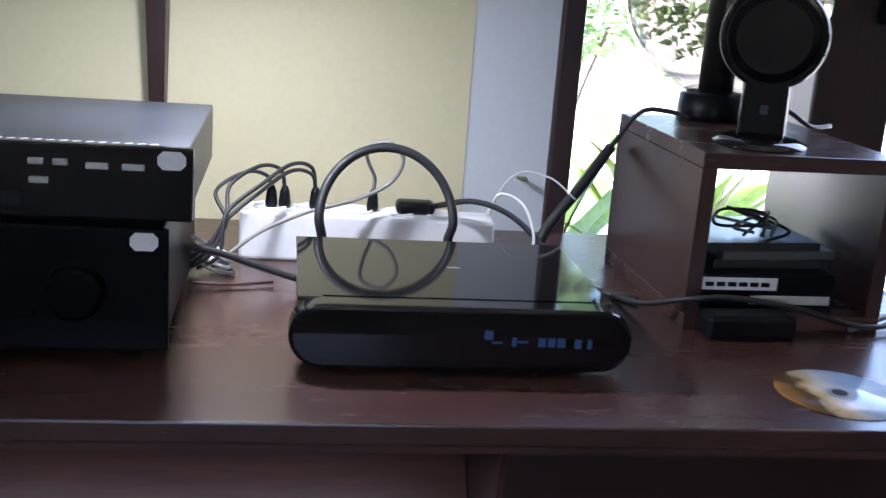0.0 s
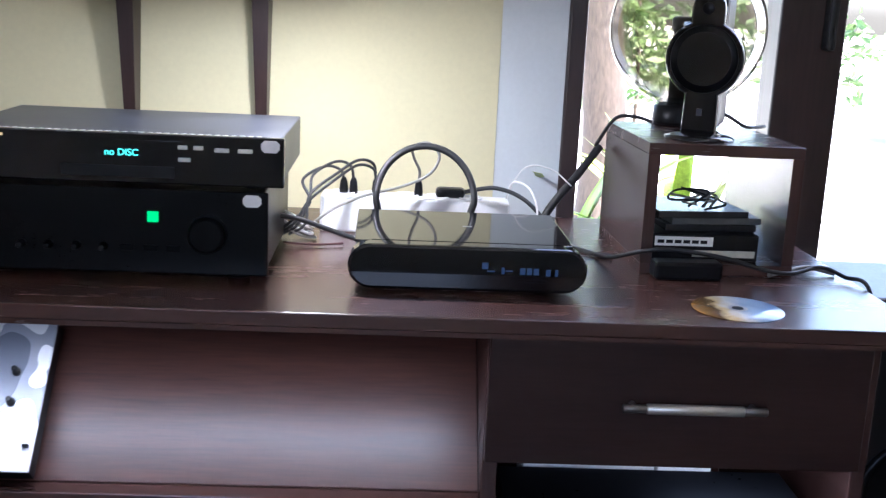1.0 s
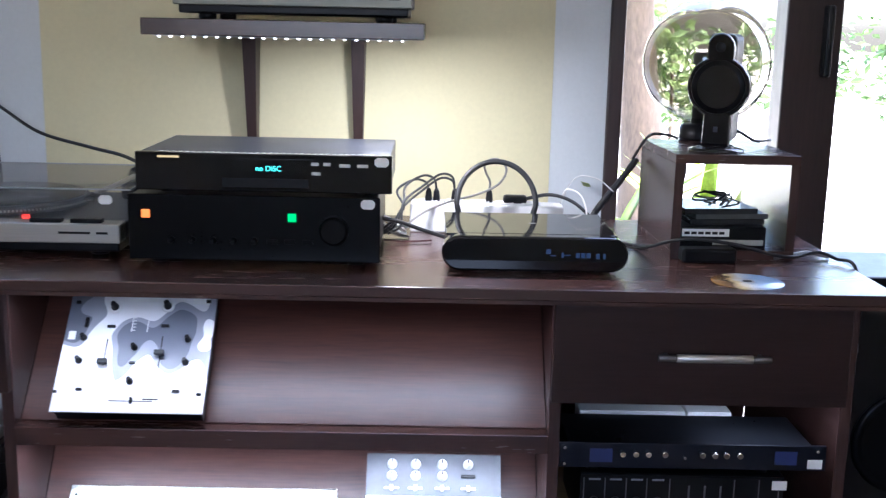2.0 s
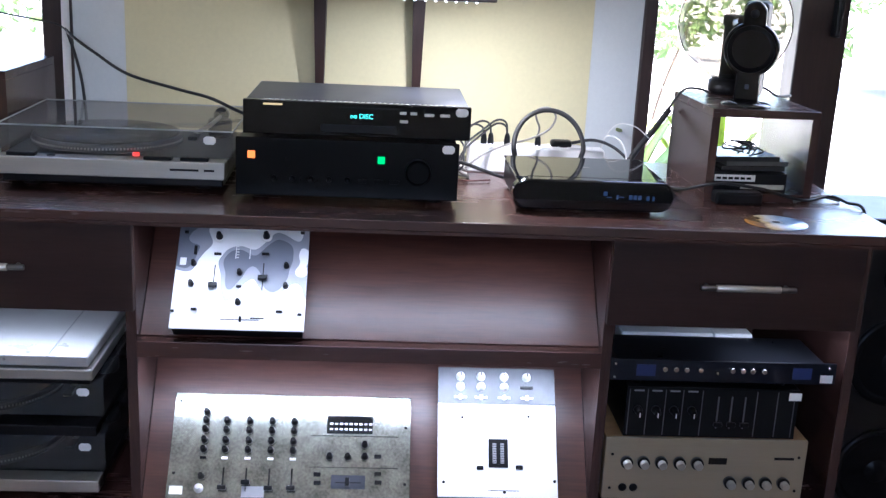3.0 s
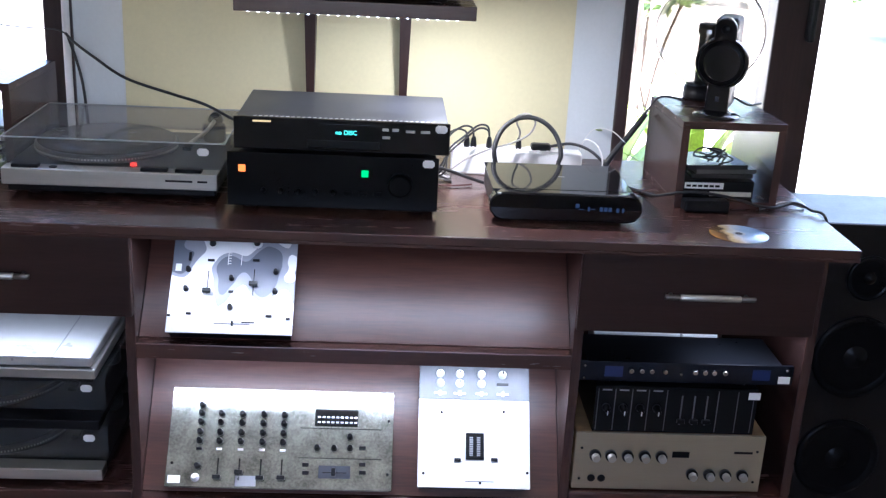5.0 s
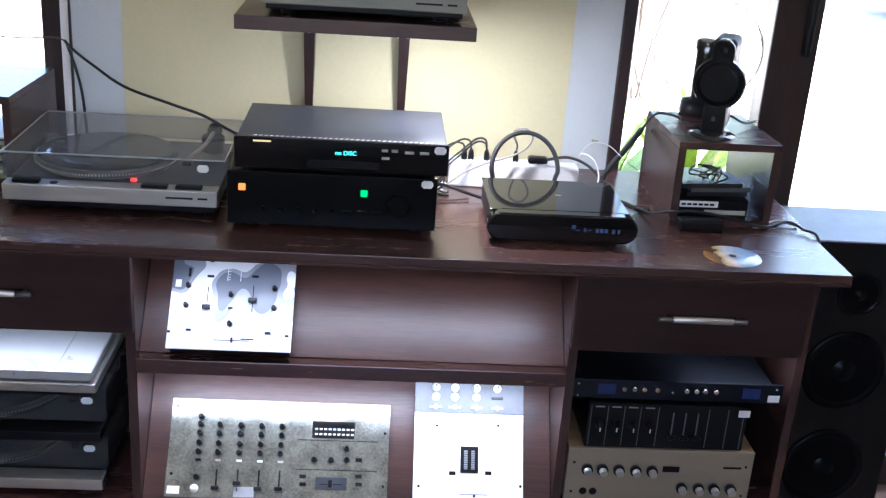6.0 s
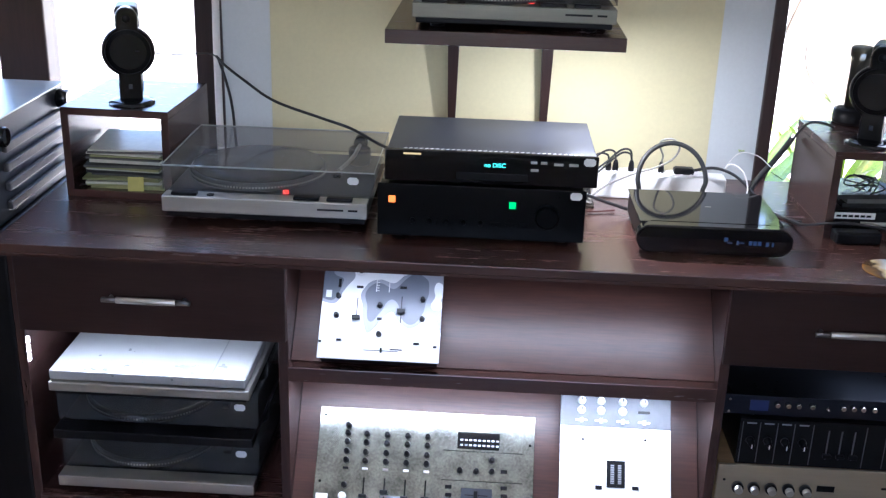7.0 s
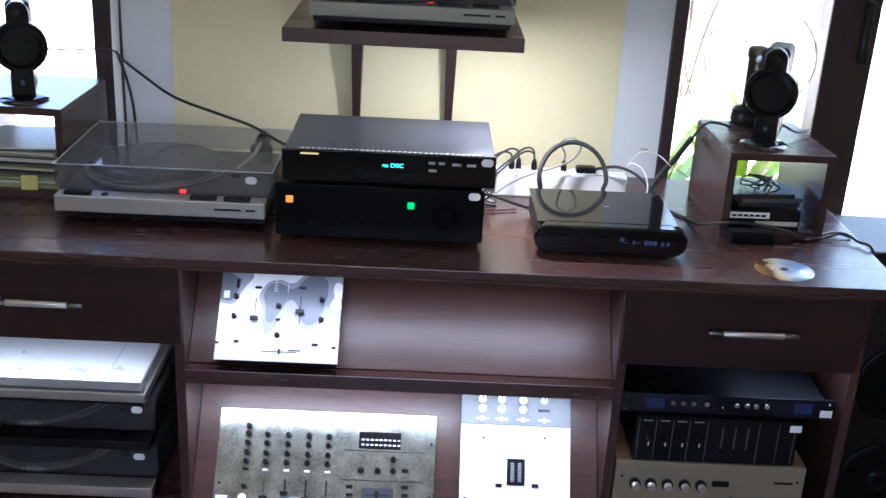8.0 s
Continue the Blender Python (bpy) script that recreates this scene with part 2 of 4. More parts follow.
def put(name, mesh, parent, m, label=""):
    """Another part on a shared mesh."""
    ob = new(name, mesh)
    ob.parent = parent
    ob.matrix_basis = m
    return tagged(ob, label)


def words(name, text, size, material, parent, m, label=""):
    cu = bpy.data.curves.new(name, "FONT")
    cu.body, cu.size, cu.extrude = text, size, 0.0003
    tmp = bpy.data.objects.new(name, cu)
    scene.collection.objects.link(tmp)
    bpy.context.view_layer.update()
    me = bpy.data.meshes.new_from_object(tmp.evaluated_get(bpy.context.evaluated_depsgraph_get()))
    bpy.data.objects.remove(tmp)
    me.materials.clear()
    me.materials.append(material)
    ob = new(name, me)
    ob.parent = parent
    ob.matrix_basis = m
    return tagged(ob, label)


FRONT = pose(0, 0, 0, 90, 0, 0)


def forward(x, y, z):
    """A pose whose local z points to the front (towards -y)."""
    return pose(x, y, z, 90, 0, 0)


# ---- the room ----
WALL_Y, TOP = 0.690, 0.92
solid("floor", boxm(-2.6, 2.6, -3.6, 0.84, -0.1, 0.0), FLOOR, "brown tiled shop floor", "floor", kind="structure")
solid("ceiling", boxm(-2.8, 2.8, -3.8, 0.84, 2.6, 2.75), WHITE_PAINT, "white painted ceiling", "ceiling", kind="structure")
for x0, x1, z0, z1 in ((-2.8, 2.8, 0, 1.2), (-2.8, 2.8, 2.2, 2.6), (-2.8, -0.8, 1.2, 2.2), (0.8, 2.8, 1.2, 2.2)):
    solid("wall_south", boxm(x0, x1, -3.8, -3.6, z0, z1), ROOM_PAINT, "beige painted rear wall round its window", "wall", kind="structure")
solid("wall_west", boxm(-2.8, -2.6, -3.6, 0.84, 0, 2.6), ROOM_PAINT, "beige painted side wall", "wall", kind="structure")
solid("wall_east", boxm(2.6, 2.8, -3.6, 0.84, 0, 2.6), ROOM_PAINT, "beige painted side wall", "wall", kind="structure")
solid("wall_north", boxm(-0.568, 0.525, WALL_Y, 0.84, 0, 2.6), CREAM, "cream painted wall between the windows", "wall", kind="structure")
for x0, x1 in ((-0.687, -0.568), (0.525, 0.643)):
    solid("wall_pier", boxm(x0, x1, WALL_Y + 0.002, 0.84, 0, 2.6), GREY_PAINT, "pale grey painted wall strip beside the window", "wall", kind="structure")
solid("wall_lintel", boxm(0.643, 2.6, WALL_Y, 0.84, 2.25, 2.6), CREAM, "cream wall above the window", "wall", kind="structure")
solid("wall_lintel", boxm(-2.6, -0.687, WALL_Y, 0.84, 2.25, 2.6), CREAM, "cream wall above the window", "wall", kind="structure")


def window(name, x0, x1, post0, post1, far, side):
    w = thing(name, "tall shop window with dark stained wooden frame", "window", kind="structure")
    bars = [(x0, x1), (post0, post1), (far - 0.06, far)] if side > 0 else [(x0, x1), (post0, post1), (far, far + 0.06)]
    for a, b in bars:
        part("window_frame", boxm(a, b, WALL_Y - 0.01, 0.76, 0, 2.25, bevel=0.004), FRAME_WOOD, w)
    xs = sorted([x0, x1, post0, post1, far - 0.06 * (side > 0), far + 0.06 * (side < 0)])
    gaps = [(xs[1], xs[2]), (xs[3], xs[4])]
    for a, b in gaps:
        part("window_sill", boxm(a, b, WALL_Y, 0.75, 0, 0.10, bevel=0.003), FRAME_WOOD, w)
        part("window_head", boxm(a, b, WALL_Y, 0.75, 2.17, 2.25, bevel=0.003), FRAME_WOOD, w)
        p = part("pane", boxm(a, b, 0.730, 0.734, 0.10, 2.17), PANE, w)
        p.visible_shadow = False
    return w


window_right = window("window_1", 0.643, 0.675, 1.016, 1.136, 2.40, 1)
window_left = window("window_2", -0.754, -0.687, -1.250, -1.126, -2.40, -1)
hinge = part("handle", boxm(1.092, 1.108, 0.645, 0.68, 1.24, 1.39, bevel=0.006), BLACK, window_right, "black window handle")
pipe = solid("conduit_pipe", tube([(-0.697, 0.668, 0.92), (-0.697, 0.668, 1.2), (-0.694, 0.668, 1.5), (-0.694, 0.668, 2.6)], 0.009, 12), WHITE_PLASTIC, "white plastic conduit pipe running up the window frame", "pipe")

# ---- the counter ----
counter = thing("display_counter", "dark wood laminate shop counter with drawers and slanted shelves", "counter")
part("countertop", boxm(-1.008, 1.026, 0.015, 0.684, 0.901, TOP, bevel=0.002), WOOD, counter)
part("edge_strip", boxm(-1.008, 1.026, 0.0155, 0.0235, 0.8945, 0.901), WOOD, counter)
for x0, x1 in ((-0.990, -0.970), (-0.437, -0.417), (0.471, 0.491), (0.957, 0.977)):
    part("side_panel", boxm(x0, x1, 0.045, 0.57, 0, 0.9008, bevel=0.0015), WOOD_Z, counter)
part("back_panel", boxm(-0.97, 0.957, 0.571, 0.58, 0.0, 0.899), WOOD_SOFT, counter)


def drawer(x0, x1, hx0, hx1):
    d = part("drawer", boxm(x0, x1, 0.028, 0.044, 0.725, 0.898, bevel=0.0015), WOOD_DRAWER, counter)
    part("handle", lathe(bmesh.new(), [(0.0062, 0), (0.0068, 0.001), (0.0068, hx1 - hx0 - 0.061), (0.0062, hx1 - hx0 - 0.060)], pose(hx0 + 0.030, 0.010, 0.811, 0, 90, 0), 16), SILVER, d, "satin silver bar handle")
    for x in (hx0, hx1 - 0.030):
        end = part("handle_end", cyl(0.0055, 0, 0.030, pose(x, 0.010, 0.811, 0, 90, 0), 14, 0.001), DARK_STEEL, d, "dark steel handle end")
        part("handle_post", cyl(0.004, 0, 0.020, pose(x + 0.015, 0.010, 0.811, -90, 0, 0), 12), DARK_STEEL, end)
    return d


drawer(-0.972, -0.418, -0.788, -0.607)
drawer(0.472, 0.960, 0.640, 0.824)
part("shelf", boxm(-0.417, 0.471, 0.040, 0.56, 0.631, 0.663, bevel=0.0015), WOOD, counter)
part("shelf", boxm(-0.417, 0.471, 0.005, 0.56, 0.290, 0.322, bevel=0.0015), WOOD, counter)
part("shelf", boxm(0.491, 0.957, 0.030, 0.56, 0.316, 0.346, bevel=0.0015), WOOD, counter)
part("shelf", boxm(-0.970, -0.437, 0.030, 0.56, 0.296, 0.326, bevel=0.0015), WOOD, counter)
part("kick_board", boxm(-0.970, 0.957, 0.10, 0.115, 0.0, 0.08), WOOD, counter)


def slanted(y0, z0, y1, z1):
    bm = bmesh.new()
    d = Vector((0, y1 - y0, z1 - z0)).normalized()
    nrm = Vector((0, -d.z, d.y)) * -0.012
    vs = []
    for x in (-0.416, 0.470):
        for p in (Vector((x, y0, z0)), Vector((x, y1, z1))):
            vs += [bm.verts.new(p), bm.verts.new(p + nrm)]
    for f in ((0, 2, 6, 4), (1, 5, 7, 3), (0, 1, 3, 2), (4, 6, 7, 5), (0, 4, 5, 1), (2, 3, 7, 6)):
        bm.faces.new([vs[i] for i in f])
    return part("slanted_board", bm, WOOD_SOFT, counter)


slanted(0.072, 0.665, 0.294, 0.899)
slanted(0.042, 0.324, 0.286, 0.629)


def led_row(x0, x1, y, z, n, parent):
    tape = part("led_strip", boxm(x0, x1, y - 0.005, y + 0.005, z, z + 0.0015), WHITE_PLASTIC, parent, "white led tape")
    me = mesh_of("led", boxm(-0.0020, 0.0020, -0.0026, 0.0026, -0.0014, 0.0), LED_GLOW)
    for i in range(n):
        put("led", me, tape, pose(x0 + (x1 - x0) * (i + 0.5) / n, y, z))
    return tape


led_row(-0.40, 0.455, 0.032, 0.8990, 28, counter)
led_row(-0.40, 0.455, 0.060, 0.6285, 28, counter)
led_side = mesh_of("led", boxm(-0.0016, 0.0016, -0.004, 0.004, -0.007, 0.007), glow("bright white led", (0.95, 0.97, 1.0), 5.13))
for z in (0.690, 0.670, 0.650):
    put("led", led_side, counter, pose(-0.9682, 0.052, z), "bright white led")
# small glowing block added for the bright reflecting corner of the right bay
put("led", led_side, counter, pose(0.9552, 0.056, 0.722) @ Matrix.Scale(0.4, 4), "bright white led")

# ---- wall shelf ----
wall_shelf = thing("wall_shelf", "dark wood wall shelf on tapered brackets with led tape", "shelf")
part("board", boxm(-0.245, 0.250, 0.264, 0.688, 1.304, 1.333, bevel=0.0015), WOOD, wall_shelf)
for x in (-0.116, 0.110):
    bm = bmesh.new()
    vs = [bm.verts.new(p) for p in ((x - 0.0145, 0.623, 1.304), (x + 0.0145, 0.623, 1.304), (x + 0.0145, 0.689, 1.304), (x - 0.0145, 0.689, 1.304),
                                    (x - 0.008, 0.663, 1.0), (x + 0.008, 0.663, 1.0), (x + 0.008, 0.689, 1.0), (x - 0.008, 0.689, 1.0))]
    for f in ((0, 1, 2, 3), (7, 6, 5, 4), (0, 4, 5, 1), (1, 5, 6, 2), (2, 6, 7, 3), (3, 7, 4, 0)):
        bm.faces.new([vs[i] for i in f])
    part("bracket", bm, FRAME_WOOD, wall_shelf)
led_row(-0.228, 0.222, 0.286, 1.3020, 22, wall_shelf)


# ---- shared small parts ----
def tag_mesh(w, h):
    c = h * 0.28
    pts = [(-w / 2 + c, -h / 2), (w / 2 - c, -h / 2), (w / 2, -h / 2 + c), (w / 2, h / 2 - c), (w / 2 - c, h / 2), (-w / 2 + c, h / 2), (-w / 2, h / 2 - c), (-w / 2, -h / 2 + c)]
    return mesh_of("price_tag", outline(pts, -0.0008, 0), PAPER)


TAG = tag_mesh(0.024, 0.016)
KNOB_S = mesh_of("knob", lathe(bmesh.new(), [(0.0058, 0), (0.0058, 0.004), (0.0044, 0.006), (0.0040, 0.014), (0.0032, 0.015)], None, 14), BLACK)
KNOB_W = mesh_of("knob", lathe(bmesh.new(), [(0.0090, 0), (0.0090, 0.003), (0.0066, 0.006), (0.0058, 0.016), (0.0046, 0.017)], None, 16), WHITE_PLASTIC)
KNOB_DOT = mesh_of("knob_mark", boxm(-0.0012, 0.0012, -0.002, 0.0048, 0.0, 0.0018), BLACK)
KNOB_L = mesh_of("knob", lathe(bmesh.new(), [(0.0105, 0), (0.0105, 0.004), (0.0088, 0.006), (0.0084, 0.020), (0.0070, 0.0215)], None, 20), SILVER)
COLLAR = mesh_of("knob_collar", lathe(bmesh.new(), [(0.0125, 0), (0.0125, 0.009), (0.0115, 0.0105)], None, 20), BLACK)
KNOB_T = mesh_of("knob", lathe(bmesh.new(), [(0.0060, 0), (0.0056, 0.010), (0.0045, 0.012)], None, 14), CHROME)
SCREW = mesh_of("screw", lathe(bmesh.new(), [(0.003, 0), (0.003, 0.0012), (0.0018, 0.002)], None, 10), BLACK)
CAP = mesh_of("fader_cap", boxm(-0.0085, 0.0085, -0.0045, 0.0045, 0.004, 0.013, bevel=0.0015), BLACK)
BUTTON = mesh_of("button", boxm(-0.007, 0.007, -0.004, 0.004, 0, 0.003, bevel=0.001), BLACK)
FOOT = mesh_of("foot", cyl(0.016, 0, 0.012, None, 16, 0.002), BLACK)


# ---- turntables ----
def turntable(name, label, m, w, d, deck, lid_h, cover, strip_mat, platter=True, detail=True, over=0.004):
    t = thing(name, label, "turntable", m, "record players")
    part("base", boxm(-w / 2 + 0.006, w / 2 - 0.006, 0.012, d, 0.010, deck * 0.55, bevel=0.003), BLACK, t)
    part("plinth", boxm(-w / 2, w / 2, 0.0, d, deck * 0.5, deck, bevel=0.003), BLACK_METAL if detail else BLACK, t)
    part("front_strip", boxm(-w / 2, w / 2, -0.006, 0.036, deck * 0.5 - 0.002, deck + 0.002, bevel=0.002), strip_mat, t, "satin silver front strip")
    for x in (-w / 2 + 0.05, w / 2 - 0.05):
        for y in (0.05, d - 0.05):
            put("foot", FOOT, t, pose(x, y, 0))
    if platter:
        px, py = -0.05, d * 0.53
        plat = part("platter", lathe(bmesh.new(), [(0.140, deck + 0.002), (0.152, deck + 0.004), (0.152, deck + 0.018), (0.148, deck + 0.020)], pose(px, py, 0), 64), PLATTER, t, "dark strobe-dotted platter")
        dot = mesh_of("strobe_dot", boxm(-0.0016, 0.0016, -0.0008, 0.0008, -0.002, 0.002), SILVER)
        for i in range(70):
            a = math.pi + math.pi * (i + 0.5) / 70
            put("strobe_dot", dot, plat, pose(px + 0.1524 * math.cos(a), py + 0.1524 * math.sin(a), deck + 0.011, 0, 0, math.degrees(a) + 90))
        part("mat", lathe(bmesh.new(), [(0.144, deck + 0.020), (0.146, deck + 0.0225), (0.10, deck + 0.0235), (0.05, deck + 0.0225), (0.006, deck + 0.024), (0.005, deck + 0.034)], pose(px, py, 0), 48), VINYL, t, "black rubber mat")
        arm = part("tonearm", tube([(w / 2 - 0.05, d - 0.075, deck + 0.045), (w / 2 - 0.055, d - 0.17, deck + 0.043), (w / 2 - 0.075, d - 0.25, deck + 0.036)], 0.0045, 10), SILVER, t, "silver tonearm")
        part("arm_base", cyl(0.026, deck, deck + 0.04, pose(w / 2 - 0.05, d - 0.075, 0), 24, 0.004), BLACK, t)
        part("counterweight", cyl(0.016, -0.045, -0.012, pose(w / 2 - 0.05, d - 0.075, deck + 0.045, 90, 0, 0), 20, 0.002), BLACK, t)
        part("headshell", boxm(w / 2 - 0.085, w / 2 - 0.067, d - 0.285, d - 0.247, deck + 0.028, deck + 0.036, bevel=0.002), BLACK, t)
    if detail:
        for x in (-w / 2 + 0.045, w / 2 - 0.13, w / 2 - 0.06):
            part("button", boxm(x - 0.027, x + 0.027, 0.002, 0.022, deck + 0.001, deck + 0.009, bevel=0.002), BLACK, t, "black push key")
        part("lamp", boxm(0.030, 0.042, 0.050, 0.058, deck, deck + 0.006), RED_GLOW, t, "red strobe lamp")
        part("lettering", boxm(w / 2 - 0.105, w / 2 - 0.05, -0.0072, -0.0058, deck * 0.74, deck * 0.74 + 0.004), BLACK, t)
        part("lettering", boxm(w / 2 - 0.040, w / 2 - 0.020, -0.0072, -0.0058, deck * 0.74, deck * 0.74 + 0.004), BLACK, t)
        part("dial", cyl(0.008, deck, deck + 0.004, pose(-w / 2 + 0.10, 0.012, 0), 16), BLACK, t)
    if lid_h:
        z0, z1 = deck + 0.003, deck + lid_h
        bm = boxm(-w / 2 - over, w / 2 + over, 0.040, d + 0.008, z0, z1, bevel=0.0015)
        low = [f for f in bm.faces if f.normal.z < -0.9]
        bmesh.ops.delete(bm, geom=low, context="FACES")
        part("dust_cover", bm, cover, t, "clear acrylic dust cover" if cover == SMOKED else "smoked acrylic dust cover")
        # thin pale strips paint the highlight along the cover's upper edges
        if cover == SMOKED:
            for e in ((-w / 2 - over - 0.001, w / 2 + over + 0.001, 0.0385, 0.0415, z1 - 0.0015, z1 + 0.0012), (-w / 2 - over - 0.001, -w / 2 - over + 0.001, 0.0415, d + 0.008, z1 - 0.0015, z1 + 0.0012), (w / 2 + over - 0.001, w / 2 + over + 0.001, 0.0415, d + 0.008, z1 - 0.0015, z1 + 0.0012), (-w / 2 - over + 0.001, w / 2 + over - 0.001, d + 0.006, d + 0.009, z1 - 0.0015, z1 + 0.0012)):
                part("cover_edge", boxm(*e), EDGE_HIGHLIGHT, t, "painted highlight on acrylic edge")
        put("price_tag", TAG, t, pose(w / 2 - 0.035, 0.0385, z0 + lid_h * 0.62), "white price tag")
    return t


turntable("turntable", "silver-fronted record player with clear dust cover on the counter", pose(-0.486, 0.180, TOP, 0, 0, 0.3), 0.434, 0.368, 0.060, 0.056, SMOKED, SILVER, over=0.010)
turntable("turntable", "silver-fronted record player with dark dust cover on wall shelf", pose(0.018, 0.285, 1.333), 0.418, 0.30, 0.052, 0.075, SMOKED_DARK, mat("olive grey strip", (0.19, 0.19, 0.155), 0.4, 0.4, 0.1, (3, 40, 40), 60))
turntable("turntable", "old record player with smoked dust cover low in a stack", pose(-0.714, 0.045, 0.326), 0.432, 0.36, 0.042, 0.080, SMOKED_DARK, SILVER, detail=False)
turntable("turntable", "black record player with smoked dust cover in a stack", pose(-0.712, 0.040, 0.452), 0.432, 0.36, 0.034, 0.082, SMOKED_DARK, BLACK, detail=False)

# silver closed player on top of the stack
silver = thing("turntable", "closed silver record player on top of a stack", "turntable", pose(-0.712, 0.030, 0.572), group="record players")
part("base", boxm(-0.205, 0.205, 0.012, 0.34, 0.0, 0.012, bevel=0.002), BLACK, silver)
part("plinth", boxm(-0.214, 0.214, 0.0, 0.35, 0.012, 0.034, bevel=0.003), SILVER, silver)
part("lid", boxm(-0.212, 0.206, 0.004, 0.345, 0.037, 0.060, bevel=0.004), mat("silver grey lid", (0.46, 0.47, 0.47), 0.30, 0.35, 0.05, (4, 4, 4), 60), silver, "silver grey closed lid")
part("lid_hinge", boxm(-0.190, -0.02, 0.335, 0.352, 0.058, 0.066, bevel=0.002), SILVER, silver)
part("latch", boxm(0.130, 0.132, 0.002, 0.34, 0.0595, 0.0612), GREY_FACE, silver)

# ---- amplifier and disc player ----
amp = thing("amplifier", "black hi-fi amplifier with lit orange and green keys", "amplifier", pose(-0.031, 0.142, TOP))
part("body", boxm(-0.208, 0.208, 0.008, 0.32, 0.012, 0.1215, bevel=0.002), AMP_BLACK, amp)
part("front_panel", boxm(-0.213, 0.213, 0.0, 0.008, 0.010, 0.1222, bevel=0.002), AMP_BLACK, amp)
for x in (-0.17, 0.17):
    for y in (0.04, 0.26):
        put("foot", FOOT, amp, pose(x, y, 0))
part("power_key", boxm(-0.190, -0.176, -0.003, 0.001, 0.082, 0.096, bevel=0.001), ORANGE_GLOW, amp, "glowing orange power key")
part("input_key", boxm(0.057, 0.071, -0.003, 0.001, 0.079, 0.093, bevel=0.001), GREEN_GLOW, amp, "glowing green input key")
part("volume_knob", lathe(bmesh.new(), [(0.025, 0), (0.024, 0.016), (0.020, 0.019)], forward(0.135, 0, 0.066), 28), AMP_BLACK, amp)
for x in (-0.14, -0.105, -0.07, -0.035, 0.0):
    put("knob", KNOB_S, amp, forward(x, 0, 0.045))
for x in (0.03, 0.06, 0.09):
    part("button", boxm(x - 0.009, x + 0.009, -0.002, 0.001, 0.040, 0.048, bevel=0.0008), AMP_BLACK, amp)
put("price_tag", TAG, amp, pose(0.192, -0.0005, 0.111), "white price tag")

cd = thing("cd_player", "black hi-fi disc player with teal display on the amplifier", "disc player", pose(-0.0145, 0.146, TOP + 0.1225))
part("body", boxm(-0.212, 0.212, 0.010, 0.282, 0.010, 0.070, bevel=0.002), BLACK_METAL, cd, "black metal cover")
part("front_panel", boxm(-0.216, 0.216, 0.0, 0.010, 0.006, 0.071, bevel=0.002), GLOSS, cd)
for x in (-0.17, 0.17):
    for y in (0.04, 0.18):
        put("foot", FOOT, cd, pose(x, y, 0))
part("display_window", boxm(-0.045, 0.085, -0.0010, 0.0, 0.034, 0.062), GLOSS, cd)
words("display_text", "no DISC", 0.0125, TEAL_GLOW, cd, forward(-0.014, -0.0016, 0.0420), "teal lit display text")
part("disc_tray", boxm(-0.070, 0.075, -0.0022, 0.0, 0.014, 0.029, bevel=0.0008), BLACK, cd)
part("maker_badge", boxm(-0.178, -0.142, -0.0012, 0.0, 0.0615, 0.0650), AMBER_GLOW, cd)
for x, z, w in ((0.086, 0.055, 0.013), (0.106, 0.055, 0.013), (0.136, 0.053, 0.019), (0.166, 0.053, 0.019), (0.088, 0.039, 0.016)):
    part("button", boxm(x - w / 2, x + w / 2, -0.003, 0.0, z - 0.0028, z + 0.0028, bevel=0.0008), SILVER, cd, "grey metal key")
# white dashes paint the shelf LEDs' reflection along the top front edge
glint = mesh_of("led_glint", boxm(-0.0035, 0.0035, -0.0016, 0.0016, 0, 0.0007), WHITE_PLASTIC)
for i in range(34):
    put("led_glint", glint, cd, pose(-0.175 + i * 0.0108, 0.016, 0.0700, 0, 0, 35))
put("price_tag", TAG, cd, pose(0.198, -0.0005, 0.060), "white price tag")

# ---- set-top box ----
stb = thing("set_top_box", "glossy black set-top box with rounded ends and a dim blue display", "set-top box", pose(0.4460, 0.124, TOP, 0, 0, 0.5))
pts = []
W2, R = 0.1585, 0.0300
for sx, a0 in ((1, -90), (-1, 90)):
    for k in range(13):
        a = radians(a0 + 15 * k)
        pts.append((sx * (W2 - R) + R * math.cos(a), 0.0345 + R * math.sin(a)))
part("front_bezel", outline(pts, 0.0, 0.030, 0.004), GLOSS, stb)
body = bmesh.new()
box(body, -0.149, 0.140, 0.030, 0.236, 0.010, 0.0605, bevel=0.006)
part("body", body, BLACK, stb)
part("top_plate", boxm(-0.151, 0.142, 0.024, 0.238, 0.0610, 0.0645, bevel=0.0012), GLOSS, stb, "mirror gloss black top")
part("badge", boxm(0.000, 0.013, 0.130, 0.133, 0.0646, 0.0650), SILVER, stb)
for x, w, z in ((0.022, 0.008, 0.040), (0.030, 0.010, 0.033), (0.046, 0.004, 0.034), (0.054, 0.010, 0.034), (0.072, 0.007, 0.034), (0.081, 0.007, 0.034), (0.090, 0.007, 0.034), (0.106, 0.006, 0.033), (0.117, 0.004, 0.033)):
    part("display_mark", boxm(x - w / 2, x + w / 2, -0.0008, 0.001, z - 0.0035 * (w < 0.0095) - 0.0008, z + 0.0035 * (w < 0.0095) + 0.0008), BLUE_GLOW, stb)
for x in (-0.11, 0.11):
    for y in (0.05, 0.18):
        put("foot", FOOT, stb, pose(x, y, 0))

# ---- speaker boxes ----


